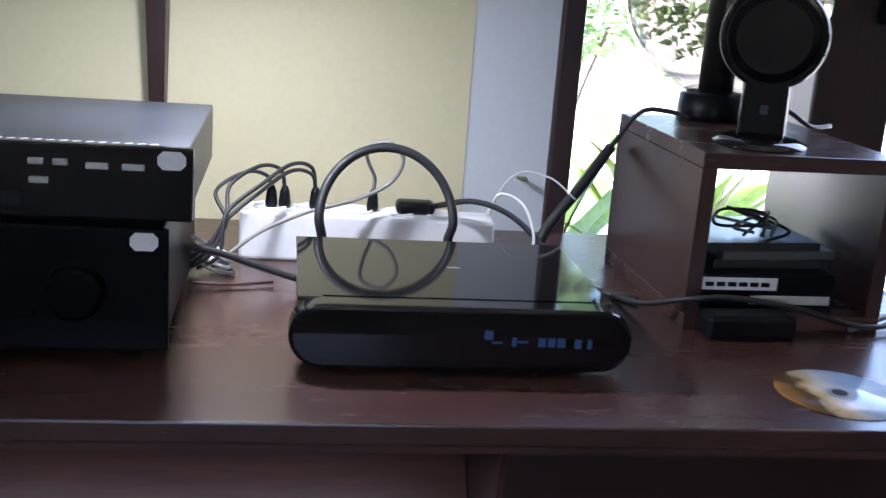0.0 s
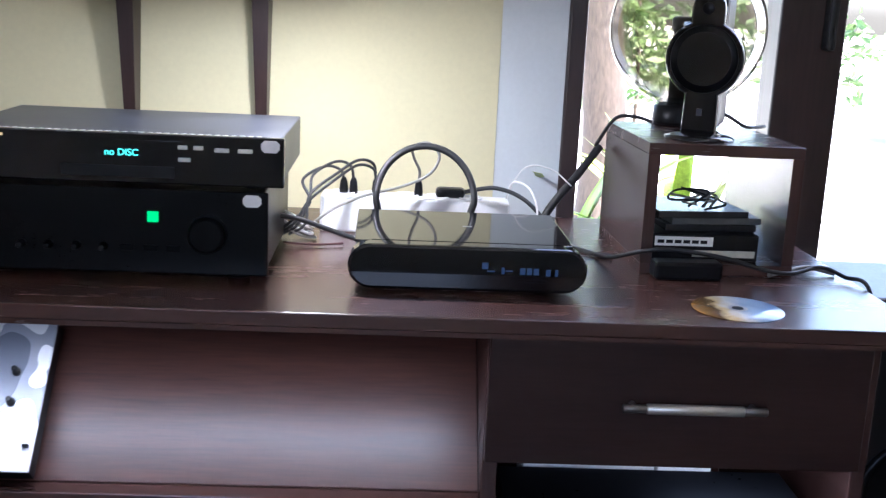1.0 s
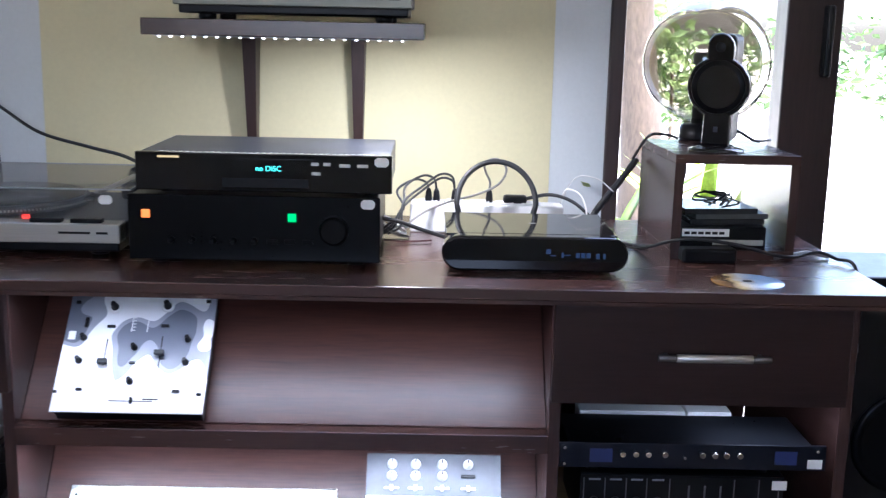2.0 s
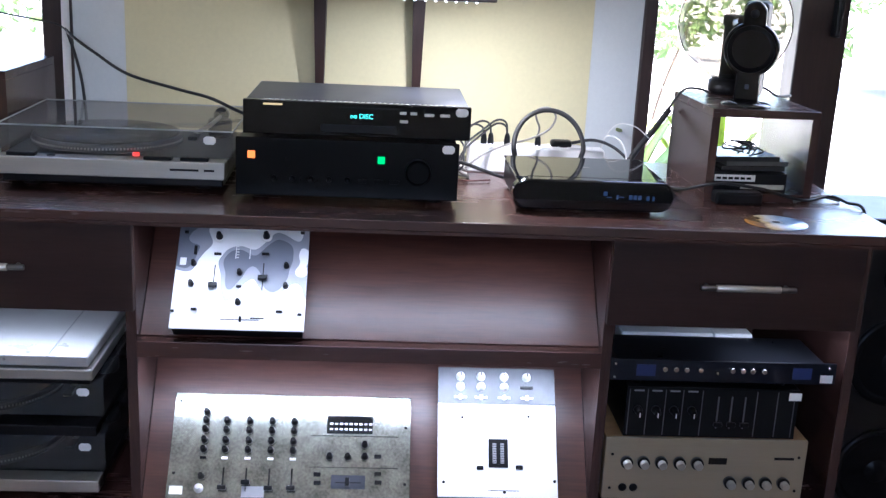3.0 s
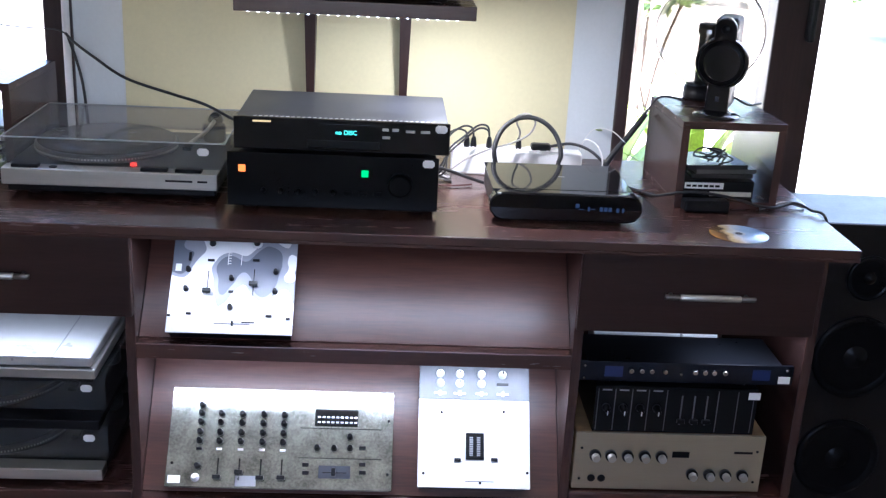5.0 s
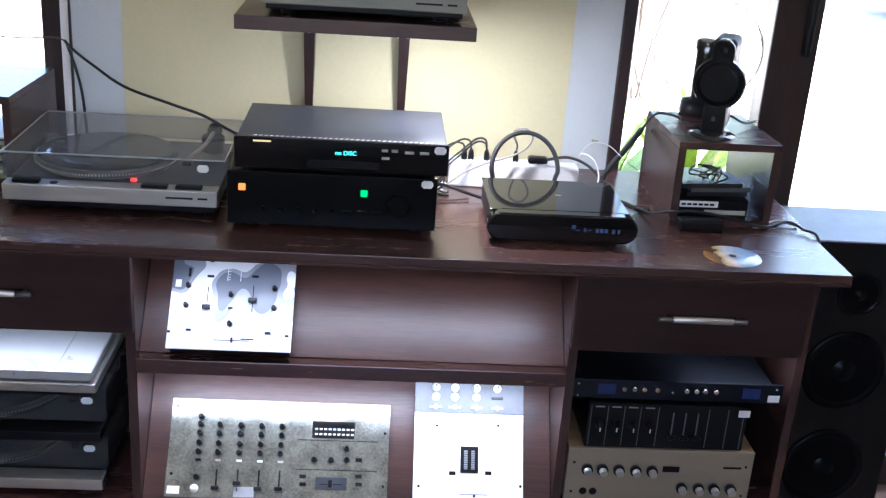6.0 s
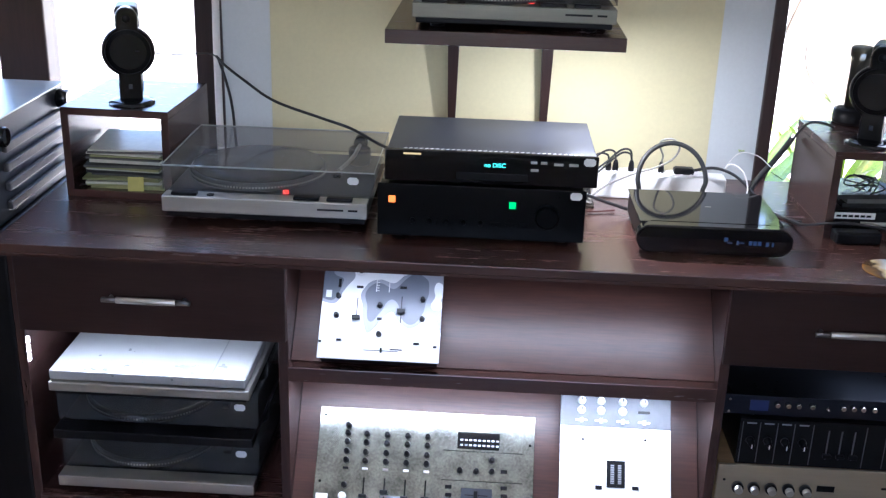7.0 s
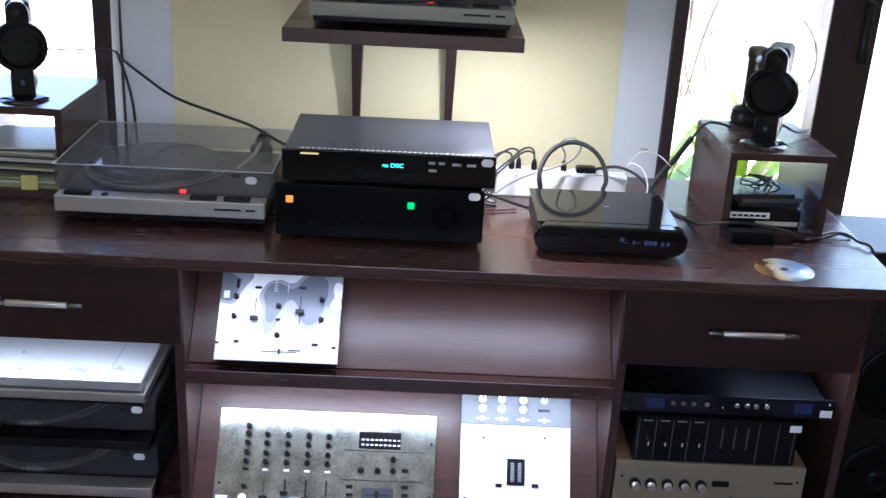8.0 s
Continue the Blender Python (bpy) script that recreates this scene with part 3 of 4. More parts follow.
def cube_shelf(label, m, w, d, h):
    c = thing("cube_shelf", label, "cube shelf", m, "open cube shelves")
    th = 0.017
    part("top_panel", boxm(-w / 2, w / 2, 0, d, h - th, h, bevel=0.0012), WOOD, c)
    part("bottom_panel", boxm(-w / 2, w / 2, 0, d, 0, th, bevel=0.0012), WOOD, c)
    part("side_panel", boxm(-w / 2, -w / 2 + th, 0.0005, d, th, h - th), WOOD_Z, c)
    part("side_panel", boxm(w / 2 - th, w / 2, 0.0005, d, th, h - th), WOOD_Z, c)
    return c


cube_shelf("dark wood open cube shelf holding cases and cables", pose(0.822, 0.2765, TOP, 0, 0, 2.0), 0.230, 0.276, 0.193)
cube_shelf("dark wood open cube shelf holding a stack of records", pose(-0.843, 0.320, TOP, 0, 0, -2.0), 0.242, 0.300, 0.205)


def satellite(label, m):
    s = thing("satellite_speaker", label, "speaker", m, "satellite speakers")
    r, cz, sw, top, bot = 0.056, 0.118, 0.0235, 0.215, 0.012
    a = math.asin(sw / r)
    pts = [(-sw * 1.05, bot)] + [(sw * 1.05, bot)]
    pts += [(r * math.cos(-math.pi / 2 + a + (math.pi - 2 * a) * k / 16), cz + r * math.sin(-math.pi / 2 + a + (math.pi - 2 * a) * k / 16)) for k in range(17)]
    pts += [(sw * math.cos(math.pi * k / 8), top - sw + sw * math.sin(math.pi * k / 8)) for k in range(9)]
    pts += [(r * math.cos(math.pi / 2 + a + (math.pi - 2 * a) * k / 16), cz + r * math.sin(math.pi / 2 + a + (math.pi - 2 * a) * k / 16)) for k in range(17)]
    rim = [(x * 1.026, cz + (z - cz) * 1.008) for x, z in pts]
    part("rim", outline(rim, 0.003, 0.012), CHROME, s, "thin chrome rim")
    part("front_plate", outline(pts, -0.004, 0.006, 0.003), GLOSS, s)
    part("woofer", lathe(bmesh.new(), [(0.050, -0.0065), (0.047, 0.0), (0.018, -0.016), (0.012, -0.010), (0.0, -0.006)][::1], forward(0, -0.0085, cz), 36), AMP_BLACK, s, "black woofer cone")
    part("tweeter", lathe(bmesh.new(), [(0.009, 0), (0.008, 0.0008), (0.0, 0.0012)], forward(0, -0.004, 0.19), 20), BLACK, s)
    part("emblem", boxm(-0.004, 0.004, -0.0050, -0.0035, 0.036, 0.046), BLACK_METAL, s)
    part("cabinet", boxm(-0.026, 0.026, 0.012, 0.105, 0.014, 0.214, bevel=0.012, seg=3), BLACK, s)
    bm = lathe(bmesh.new(), [(0.060, 0), (0.060, 0.003), (0.045, 0.009), (0.020, 0.014)], pose(0, 0.02, 0), 32)
    for v in bm.verts:
        v.co.x *= 0.85
    part("base", bm, GLOSS, s)
    return s


satellite("glossy black satellite speaker with round driver and chrome rim", pose(0.789, 0.329, TOP + 0.193, 0, 0, -24.0))
satellite("glossy black satellite speaker on the cube shelf by the window", pose(-0.818, 0.372, TOP + 0.205, 0, 0, 16.0))

globe = thing("glass_globe", "clear glass globe lamp with dark core on a black base", "globe lamp", pose(0.817, 0.545, TOP + 0.193))
gl = lathe(bmesh.new(), [(0.127 * math.sin(radians(a)), 0.155 - 0.127 * math.cos(radians(a))) for a in range(16, 181, 4)], None, 48)
part("globe", gl, GLASS, globe, "clear glass sphere")
part("base", lathe(bmesh.new(), [(0.044, 0), (0.046, 0.006), (0.044, 0.030), (0.034, 0.034)], None, 32), BLACK, globe)
part("core", lathe(bmesh.new(), [(0.022, 0.034), (0.022, 0.150), (0.026, 0.153), (0.026, 0.172), (0.021, 0.176)], None, 24), mat("dark green core", (0.03, 0.045, 0.04), 0.4), globe, "dark greenish cylinder")

# ---- disc on the counter ----
disc = thing("compact_disc", "printed compact disc lying on the counter", "disc", pose(0.8005, 0.097, TOP))
m = bpy.data.materials.new("printed disc")
m.use_nodes = True
n, l = m.node_tree.nodes, m.node_tree.links
b = n["Principled BSDF"]
b.inputs["Roughness"].default_value = 0.18
tc, sep, nz, addn, ramp = n.new("ShaderNodeTexCoord"), n.new("ShaderNodeSeparateXYZ"), n.new("ShaderNodeTexNoise"), n.new("ShaderNodeMath"), n.new("ShaderNodeValToRGB")
l.new(tc.outputs["Object"], sep.inputs[0])
l.new(tc.outputs["Object"], nz.inputs["Vector"])
nz.inputs["Scale"].default_value = 45
addn.operation = "MULTIPLY_ADD"
addn.inputs[1].default_value = 0.035
l.new(nz.outputs["Fac"], addn.inputs[0])
l.new(sep.outputs[0], addn.inputs[2])
mr = n.new("ShaderNodeMapRange")
mr.inputs["From Min"].default_value, mr.inputs["From Max"].default_value = -0.045, 0.08
l.new(addn.outputs[0], mr.inputs["Value"])
l.new(mr.outputs[0], ramp.inputs["Fac"])
cr = ramp.color_ramp
cr.elements[0].color, cr.elements[1].color = (0.35, 0.17, 0.04, 1), (0.20, 0.34, 0.55, 1)
for pos, c in ((0.22, (0.10, 0.06, 0.03, 1)), (0.32, (0.55, 0.42, 0.22, 1)), (0.45, (0.62, 0.62, 0.60, 1)), (0.62, (0.35, 0.46, 0.60, 1))):
    cr.elements.new(pos).color = c
l.new(ramp.outputs[0], b.inputs["Base Color"])
ring = bmesh.new()
lathe(ring, [(0.0135, 0.0002), (0.0598, 0.0002), (0.060, 0.0006), (0.0598, 0.0012), (0.0135, 0.0012)], None, 64)
part("printed_ring", ring, m, disc)
part("hub", lathe(bmesh.new(), [(0.0075, 0.0014), (0.0125, 0.0014), (0.0130, 0.0017)], None, 40), GREY_FACE, disc, "clear grey hub")
part("hub_hole", lathe(bmesh.new(), [(0.0075, 0.0016), (0.0076, 0.0021)], None, 24), BLACK, disc)


# ---- mixers on the slanted boards ----
def mixer_base(label, m, w, h, t, side, face, trim_label=""):
    x = thing("dj_mixer", label, "mixer", m, "mixers")
    part("case", boxm(0.004, w - 0.004, 0.004, h - 0.004, 0, t - 0.004, bevel=0.001), side, x)
    part("faceplate", boxm(0, w, 0, h, t - 0.004, t, bevel=0.0012), face, x, trim_label)
    return x


# camouflage-printed two-channel mixer
CAMO = mat("white and grey camouflage print", (0.74, 0.74, 0.75), 0.32)
cn, cl = CAMO.node_tree.nodes, CAMO.node_tree.links
ctc, cns, crp = cn.new("ShaderNodeTexCoord"), cn.new("ShaderNodeTexNoise"), cn.new("ShaderNodeValToRGB")
cns.inputs["Scale"].default_value, cns.inputs["Detail"].default_value = 15.0, 0.3
crp.color_ramp.interpolation = "CONSTANT"
crp.color_ramp.elements[0].color, crp.color_ramp.elements[1].color = (0.12, 0.13, 0.16, 1), (0.28, 0.29, 0.33, 1)
crp.color_ramp.elements[1].position = 0.44
crp.color_ramp.elements.new(0.53).color = (0.76, 0.76, 0.77, 1)
cl.new(ctc.outputs["Object"], cns.inputs["Vector"])
# LED light on the lower half is put into the print as more white
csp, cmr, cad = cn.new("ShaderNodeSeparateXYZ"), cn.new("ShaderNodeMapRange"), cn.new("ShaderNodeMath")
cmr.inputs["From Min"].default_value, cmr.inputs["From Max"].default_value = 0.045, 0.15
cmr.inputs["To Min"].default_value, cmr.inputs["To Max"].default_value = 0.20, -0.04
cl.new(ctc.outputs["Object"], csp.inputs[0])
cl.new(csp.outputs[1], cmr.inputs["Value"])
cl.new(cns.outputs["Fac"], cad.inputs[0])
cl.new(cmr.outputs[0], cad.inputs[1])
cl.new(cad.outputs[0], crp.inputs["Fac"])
cl.new(crp.outputs["Color"], cn["Principled BSDF"].inputs["Base Color"])

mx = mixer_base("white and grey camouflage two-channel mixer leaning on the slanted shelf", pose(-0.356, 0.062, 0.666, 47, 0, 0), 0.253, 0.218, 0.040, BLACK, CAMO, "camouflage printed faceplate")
RING = mesh_of("knob_ring", lathe(bmesh.new(), [(0.0115, 0), (0.0115, 0.0012), (0.0105, 0.0016)], None, 20), WHITE_PLASTIC)
for u, v in ((0.078, 0.196), (0.169, 0.200)):
    put("knob", KNOB_S, mx, pose(u, v, 0.040) @ Matrix.Scale(1.2, 4))
    put("knob_ring", RING, mx, pose(u, v, 0.040), "white dial ring")
for u, v in ((0.034, 0.136), (0.212, 0.136), (0.033, 0.093), (0.213, 0.093), (0.123, 0.119), (0.125, 0.056)):
    put("knob", KNOB_S, mx, pose(u, v, 0.040))
for u, v, w, h in ((0.035, 0.165, 0.0030, 0.0090), (0.078, 0.158, 0.0070, 0.0022), (0.170, 0.161, 0.0070, 0.0022), (0.124, 0.090, 0.0050, 0.0020), (0.004, 0.035, 0.0030, 0.0020), (0.043, 0.040, 0.0050, 0.0020), (0.204, 0.039, 0.0060, 0.0020), (0.243, 0.034, 0.0040, 0.0020), (0.014, 0.204, 0.0040, 0.0025), (0.239, 0.210, 0.0040, 0.0025)):
    part("switch", boxm(u - w, u + w, v - h, v + h, 0.040, 0.045, bevel=0.0008), BLACK, mx)
for u, v0, v1, c in ((0.075, 0.085, 0.135, 0.089), (0.168, 0.082, 0.142, 0.107)):
    part("fader_slot", boxm(u - 0.0010, u + 0.0010, v0, v1, 0.0398, 0.0406), BLACK, mx)
    put("fader_cap", CAP, mx, pose(u, c, 0.040))
part("crossfader_slot", boxm(0.095, 0.167, 0.0203, 0.0217, 0.0398, 0.0406), BLACK, mx)
part("crossfader_cap", boxm(0.1300, 0.1340, 0.0160, 0.0260, 0.040, 0.047, bevel=0.001), BLACK, mx)
for a, b, c, d in ((0.100, 0.150, 0.209, 0.2165), (0.212, 0.238, 0.206, 0.2165), (0.007, 0.019, 0.133, 0.149), (0.218, 0.240, 0.008, 0.016)):
    part("sticker", boxm(a, b, c, d, 0.040, 0.0405), PAPER, mx, "white paper sticker")
for a in (0.112, 0.139):
    part("scale_line", boxm(a, a + 0.0014, 0.150, 0.205, 0.040, 0.0405), WHITE_PLASTIC, mx)
for k in range(9):
    part("scale_line", boxm(0.114, 0.119, 0.152 + 0.006 * k, 0.1532 + 0.006 * k, 0.040, 0.0405), WHITE_PLASTIC, mx)
part("lettering", boxm(0.150, 0.176, 0.0235, 0.0260, 0.040, 0.0405), BLACK, mx)

# wide steel mixer
mw = mixer_base("wide worn steel club mixer with rows of black knobs", pose(-0.366, 0.040, 0.328, 49, 0, 0), 0.476, 0.214, 0.032, BLACK_METAL, STEEL, "worn brushed steel faceplate")
cols = (0.066, 0.108, 0.153, 0.198, 0.242)
for i, u in enumerate(cols):
    for v in (0.157, 0.138, 0.117, 0.098) + ((0.174, 0.044) if i == 0 else ()):
        put("knob", KNOB_S, mw, pose(u, v, 0.032) @ Matrix.Scale(1.25, 4))
    part("button", boxm(u - 0.006, u + 0.006, 0.0785, 0.0835, 0.032, 0.035, bevel=0.0008), (BLACK, WHITE_PLASTIC)[i > 0], mw)
    if i:
        part("fader_slot", boxm(u - 0.0016, u + 0.0016, 0.016, 0.062, 0.0318, 0.0326), BLACK, mw)
        put("fader_cap", CAP, mw, pose(u, (0, 0.021, 0.032, 0.021, 0.022)[i], 0.032))
put("knob", KNOB_W, mw, pose(0.063, 0.02, 0.032), "white rotary knob")
meter = part("meter_window", boxm(0.307, 0.399, 0.136, 0.172, 0.032, 0.0345, bevel=0.001), GLOSS, mw, "dark level meter window")
for k in range(2):
    for j in range(9):
        part("meter_segment", boxm(0.307 + 0.006 + 0.0098 * j, 0.307 + 0.0125 + 0.0098 * j, 0.136 + 0.006 + 0.011 * k, 0.136 + 0.010 + 0.011 * k, 0.0346, 0.0352), GREY_FACE, meter)
for v in (0.13, 0.066):
    part("panel_line", boxm(0.276, 0.452, v, v + 0.0012, 0.032, 0.0326), BLACK, mw)
for u, v in ((0.315, 0.088), (0.351, 0.088), (0.384, 0.113), (0.385, 0.089)):
    put("knob", KNOB_S, mw, pose(u, v, 0.032) @ Matrix.Scale(1.25, 4))
for u, v in ((0.292, 0.052), (0.293, 0.035), (0.412, 0.055), (0.413, 0.038), (0.411, 0.090)):
    put("button", BUTTON, mw, pose(u, v, 0.032))
part("crossfader_plate", boxm(0.32, 0.387, 0.024, 0.051, 0.032, 0.0335), BLACK_METAL, mw)
part("crossfader_slot", boxm(0.328, 0.379, 0.0350, 0.0370, 0.0334, 0.0342), BLACK, mw)
put("fader_cap", CAP, mw, pose(0.352, 0.036, 0.0335, 0, 0, 90))
part("price_tag", boxm(0.431, 0.473, 0.195, 0.211, 0.032, 0.0326), PAPER, mw, "white price tag")
part("price_tag", boxm(0.006, 0.032, 0.008, 0.024, 0.032, 0.0326), PAPER, mw, "white price tag")
part("sticker", boxm(0.146, 0.190, 0.004, 0.026, 0.032, 0.0326), GREY_FACE, mw, "worn grey sticker")
for u, v in ((0.012, 0.196), (0.012, 0.050), (0.466, 0.150), (0.466, 0.035)):
    put("screw", SCREW, mw, pose(u, v, 0.032))

# white mixer
m3 = mixer_base("white scratch mixer with grey knob panel on slanted shelf", pose(0.163, 0.048, 0.333, 52, 0, 0), 0.238, 0.263, 0.062, BLACK, WHITE_FACE, "white faceplate")
part("knob_panel", boxm(0.0, 0.238, 0.187, 0.2625, 0.0622, 0.0640, bevel=0.0008), mat("grey knob panel", (0.085, 0.09, 0.10), 0.5, 0.0), m3, "grey knob panel")
for i, u in enumerate((0.045, 0.087, 0.134, 0.180)):
    for v in (0.243, 0.222)[:1 if i == 3 else 2]:
        put("knob", KNOB_W, m3, pose(u, v, 0.064), "white rotary knob")
        put("knob_mark", KNOB_DOT, m3, pose(u, v, 0.0795))
    part("toggle", boxm(u - 0.013, u + 0.013, 0.1980, 0.2020, 0.064, 0.067, bevel=0.001), WHITE_PLASTIC, m3)
    part("toggle_lever", boxm(u - 0.003, u + 0.003, 0.1950, 0.2050, 0.064, 0.070, bevel=0.001), WHITE_PLASTIC, m3)
part("switch", boxm(0.1670, 0.1930, 0.2190, 0.2250, 0.064, 0.068, bevel=0.001), BLACK, m3)
meter3 = part("meter_plate", boxm(0.101, 0.14, 0.059, 0.116, 0.062, 0.0645, bevel=0.001), BLACK, m3)
part("meter_scale", boxm(0.1090, 0.1320, 0.0670, 0.1070, 0.0646, 0.0652), GREY_FACE, meter3)
part("meter_slot", boxm(0.1165, 0.1245, 0.0650, 0.1090, 0.0652, 0.0660), BLACK, meter3)
for k in range(8):
    part("meter_tick", boxm(0.1090, 0.1320, 0.0690 + 0.0048 * k, 0.0702 + 0.0048 * k, 0.0652, 0.0656), BLACK, meter3)
for u, v in ((0.049, 0.159), (0.183, 0.163), (0.012, 0.029), (0.232, 0.034), (0.132, 0.011)):
    put("screw", SCREW, m3, pose(u, v, 0.062))
for u, v in ((0.084, 0.058), (0.162, 0.060)):
    put("button", BUTTON, m3, pose(u, v, 0.062), "grey push button")
part("crossfader_slot", boxm(0.1, 0.161, 0.0134, 0.0146, 0.0618, 0.0626), BLACK, m3)

# ---- units in the right bay ----
rcv = thing("receiver", "champagne stereo receiver with silver knobs in a wooden case", "receiver", pose(0.4965, 0.045, 0.346))
part("case", boxm(0, 0.410, 0.008, 0.30, 0.004, 0.138, bevel=0.002), WOOD_CASE, rcv, "light wood case")
part("front_panel", boxm(0, 0.410, 0.0, 0.008, 0.004, 0.138, bevel=0.001), BEIGE_METAL, rcv)
for i, u in enumerate((0.044, 0.078, 0.114, 0.151, 0.187)):
    put("knob", KNOB_L, rcv, forward(u, 0, 0.087), "silver rotary knob")
    put("knob_collar", COLLAR, rcv, forward(u, 0, 0.087))
for u in (0.258, 0.296, 0.331, 0.368):
    put("knob", KNOB_L, rcv, forward(u, 0, 0.046), "silver rotary knob")
    put("knob_collar", COLLAR, rcv, forward(u, 0, 0.046))
for u in (0.041, 0.063):
    part("jack", lathe(bmesh.new(), [(0.0085, 0), (0.0085, 0.002), (0.004, 0.0022)], forward(u, 0, 0.030), 18), BLACK, rcv, "black headphone jack")
part("badge", boxm(0.211, 0.248, -0.0012, 0.0, 0.084, 0.098), BLACK, rcv)
part("lettering", boxm(0.345, 0.385, -0.001, 0.0, 0.096, 0.101), BLACK, rcv)
for u, v in ((0.015, 0.102), (0.015, 0.028), (0.395, 0.102), (0.395, 0.028)):
    put("screw", SCREW, rcv, forward(u, 0, v))

eq = thing("rack_mixer", "black rack unit with strip modules standing on the receiver", "rack unit", pose(0.530, 0.050, 0.4842))
part("body", boxm(0, 0.346, 0.004, 0.22, 0.0, 0.108, bevel=0.002), BLACK, eq)
part("front_panel", boxm(0, 0.346, 0.0, 0.004, 0.002, 0.107), BLACK, eq)
for u in (0.006, 0.042, 0.078, 0.113, 0.152, 0.262, 0.304, 0.338):
    part("divider_line", boxm(u - 0.0009, u + 0.0009, -0.0008, 0.0, 0.006, 0.102), DIM_LINE, eq)
for u in (0.024, 0.060, 0.096, 0.132):
    put("knob", KNOB_S, eq, forward(u, 0, 0.060) @ Matrix.Scale(1.5, 4))
    part("pointer", boxm(u - 0.001, u + 0.001, -0.024, -0.0222, 0.052, 0.061), PAPER, eq, "white pointer line")
    part("lettering", boxm(u - 0.010, u + 0.010, -0.0006, 0.0, 0.098, 0.101), GREY_FACE, eq)
for u in (0.185, 0.212, 0.239):
    part("fader_slot", boxm(u - 0.0015, u + 0.0015, -0.0008, 0.0, 0.022, 0.090), DIM_LINE, eq)
    put("fader_cap", CAP, eq, forward(u, 0, 0.034))
part("price_tag", boxm(0.325, 0.350, -0.0035, -0.0025, 0.086, 0.102), PAPER, eq, "white price tag")

rk = thing("rack_unit", "dark blue one-unit rack processor on top of the stack", "rack unit", pose(0.493, 0.046, 0.5922))
part("body", boxm(0.014, 0.426, 0.006, 0.146, 0.016, 0.056, bevel=0.001), mat("blue grey sheet metal", (0.045, 0.049, 0.062), 0.30, 0.8, 0.12, (6, 6, 6), 80), rk, "blue grey sheet metal cover")
part("front_panel", boxm(-0.002, 0.449, 0.0, 0.006, 0.014, 0.058, bevel=0.001), BLUE_METAL, rk)
for y in (0.03, 0.12):
    for u in (0.06, 0.35):
        part("foot", cyl(0.010, 0, 0.017, pose(u, y, -0.0002), 14), BLACK, rk)
for u in (0.104, 0.126, 0.147, 0.175, 0.238, 0.259, 0.278, 0.301):
    put("knob", KNOB_T, rk, forward(u, 0, 0.042), "chrome rotary knob")
part("toggle", lathe(bmesh.new(), [(0.0035, 0), (0.002, 0.01)], forward(0.209, 0, 0.036), 12), CHROME, rk)
for u in (0.050, 0.362):
    part("label_print", boxm(u, u + 0.038, -0.0006, 0.0, 0.024, 0.048), BLUE_PRINT, rk, "blue printed label")
part("price_tag", boxm(0.418, 0.443, -0.0014, -0.0004, 0.018, 0.034), PAPER, rk, "white price tag")
for u, v in ((0.007, 0.050), (0.007, 0.022), (0.433, 0.050)):
    put("screw", KNOB_T, rk, forward(u, 0, v) @ Matrix.Scale(0.5, 4))

# white boxes added to fill the pale area behind the rack unit
for x0, x1 in ((0.545, 0.738), (0.742, 0.822)):
    carton = thing("carton", "plain white box added behind the rack unit", "carton", pose(x0, 0.200, 0.5922), "white cartons")
    part("pale_box_body", boxm(0, x1 - x0, 0, 0.066, 0, 0.058, bevel=0.002), PAPER, carton)
    part("pale_box_top", boxm(0.001, x1 - x0 - 0.001, 0.001, 0.064, 0.0582, 0.0596), PAPER, carton)

# ---- loudspeakers and the unit beside the counter ----


def loudspeaker(label, x0, x1, y0, y1, h):
    s = thing("loudspeaker", label, "loudspeaker", pose((x0 + x1) / 2, y0, 0), "floor loudspeakers")
    w = x1 - x0
    part("cabinet", boxm(-w / 2, w / 2, 0, y1 - y0, 0, h, bevel=0.006), mat("black ash veneer", (0.008, 0.007, 0.007), 0.35, 0, 0.3, (20, 20, 3), 60, 0.1, spec=0.25), s)
    for z, r in ((h - 0.13, 0.055), (h - 0.33, 0.105), (h - 0.60, 0.105)):
        d = part("driver", lathe(bmesh.new(), [(r, 0), (r, 0.006), (r * 0.86, 0.009), (r * 0.80, 0.003)], forward(0, 0, z), 36), AMP_BLACK, s, "round black driver")
        part("cone", lathe(bmesh.new(), [(r * 0.80, 0.004), (r * 0.3, 0.001), (r * 0.26, 0.006), (0, 0.010)], forward(0, 0, z), 32), AMP_BLACK, d)
    return s


loudspeaker("tall black floor loudspeaker beside the counter", 1.045, 1.36, 0.33, 0.585, 0.880)
loudspeaker("tall black floor loudspeaker under the power amplifier", -1.42, -1.035, 0.14, 0.58, 0.900)

pa = thing("power_amplifier", "grey metal power amplifier with cooling slots on the loudspeaker", "amplifier", pose(-1.035, 0.150, 0.900))
part("case", boxm(-0.34, -0.012, 0.0, 0.40, 0.0, 0.225, bevel=0.004), BLACK_METAL, pa)
part("top_cover", boxm(-0.342, -0.004, -0.002, 0.402, 0.2255, 0.229, bevel=0.001), SILVER, pa, "pale metal top cover")
for k in range(4):
    part("cooling_fin", boxm(-0.012, 0.0, 0.05, 0.37, 0.025 + 0.042 * k, 0.045 + 0.042 * k, bevel=0.003), mat("grey metal fin", (0.12, 0.11, 0.11), 0.4, 0.5), pa, "grey cooling fin")
for y in (0.022, 0.372):
    part("handle_knob", cyl(0.022, 0, 0.028, pose(-0.012, y, 0.195, 0, 90, 0), 20, 0.003), GLOSS, pa, "round black knob")

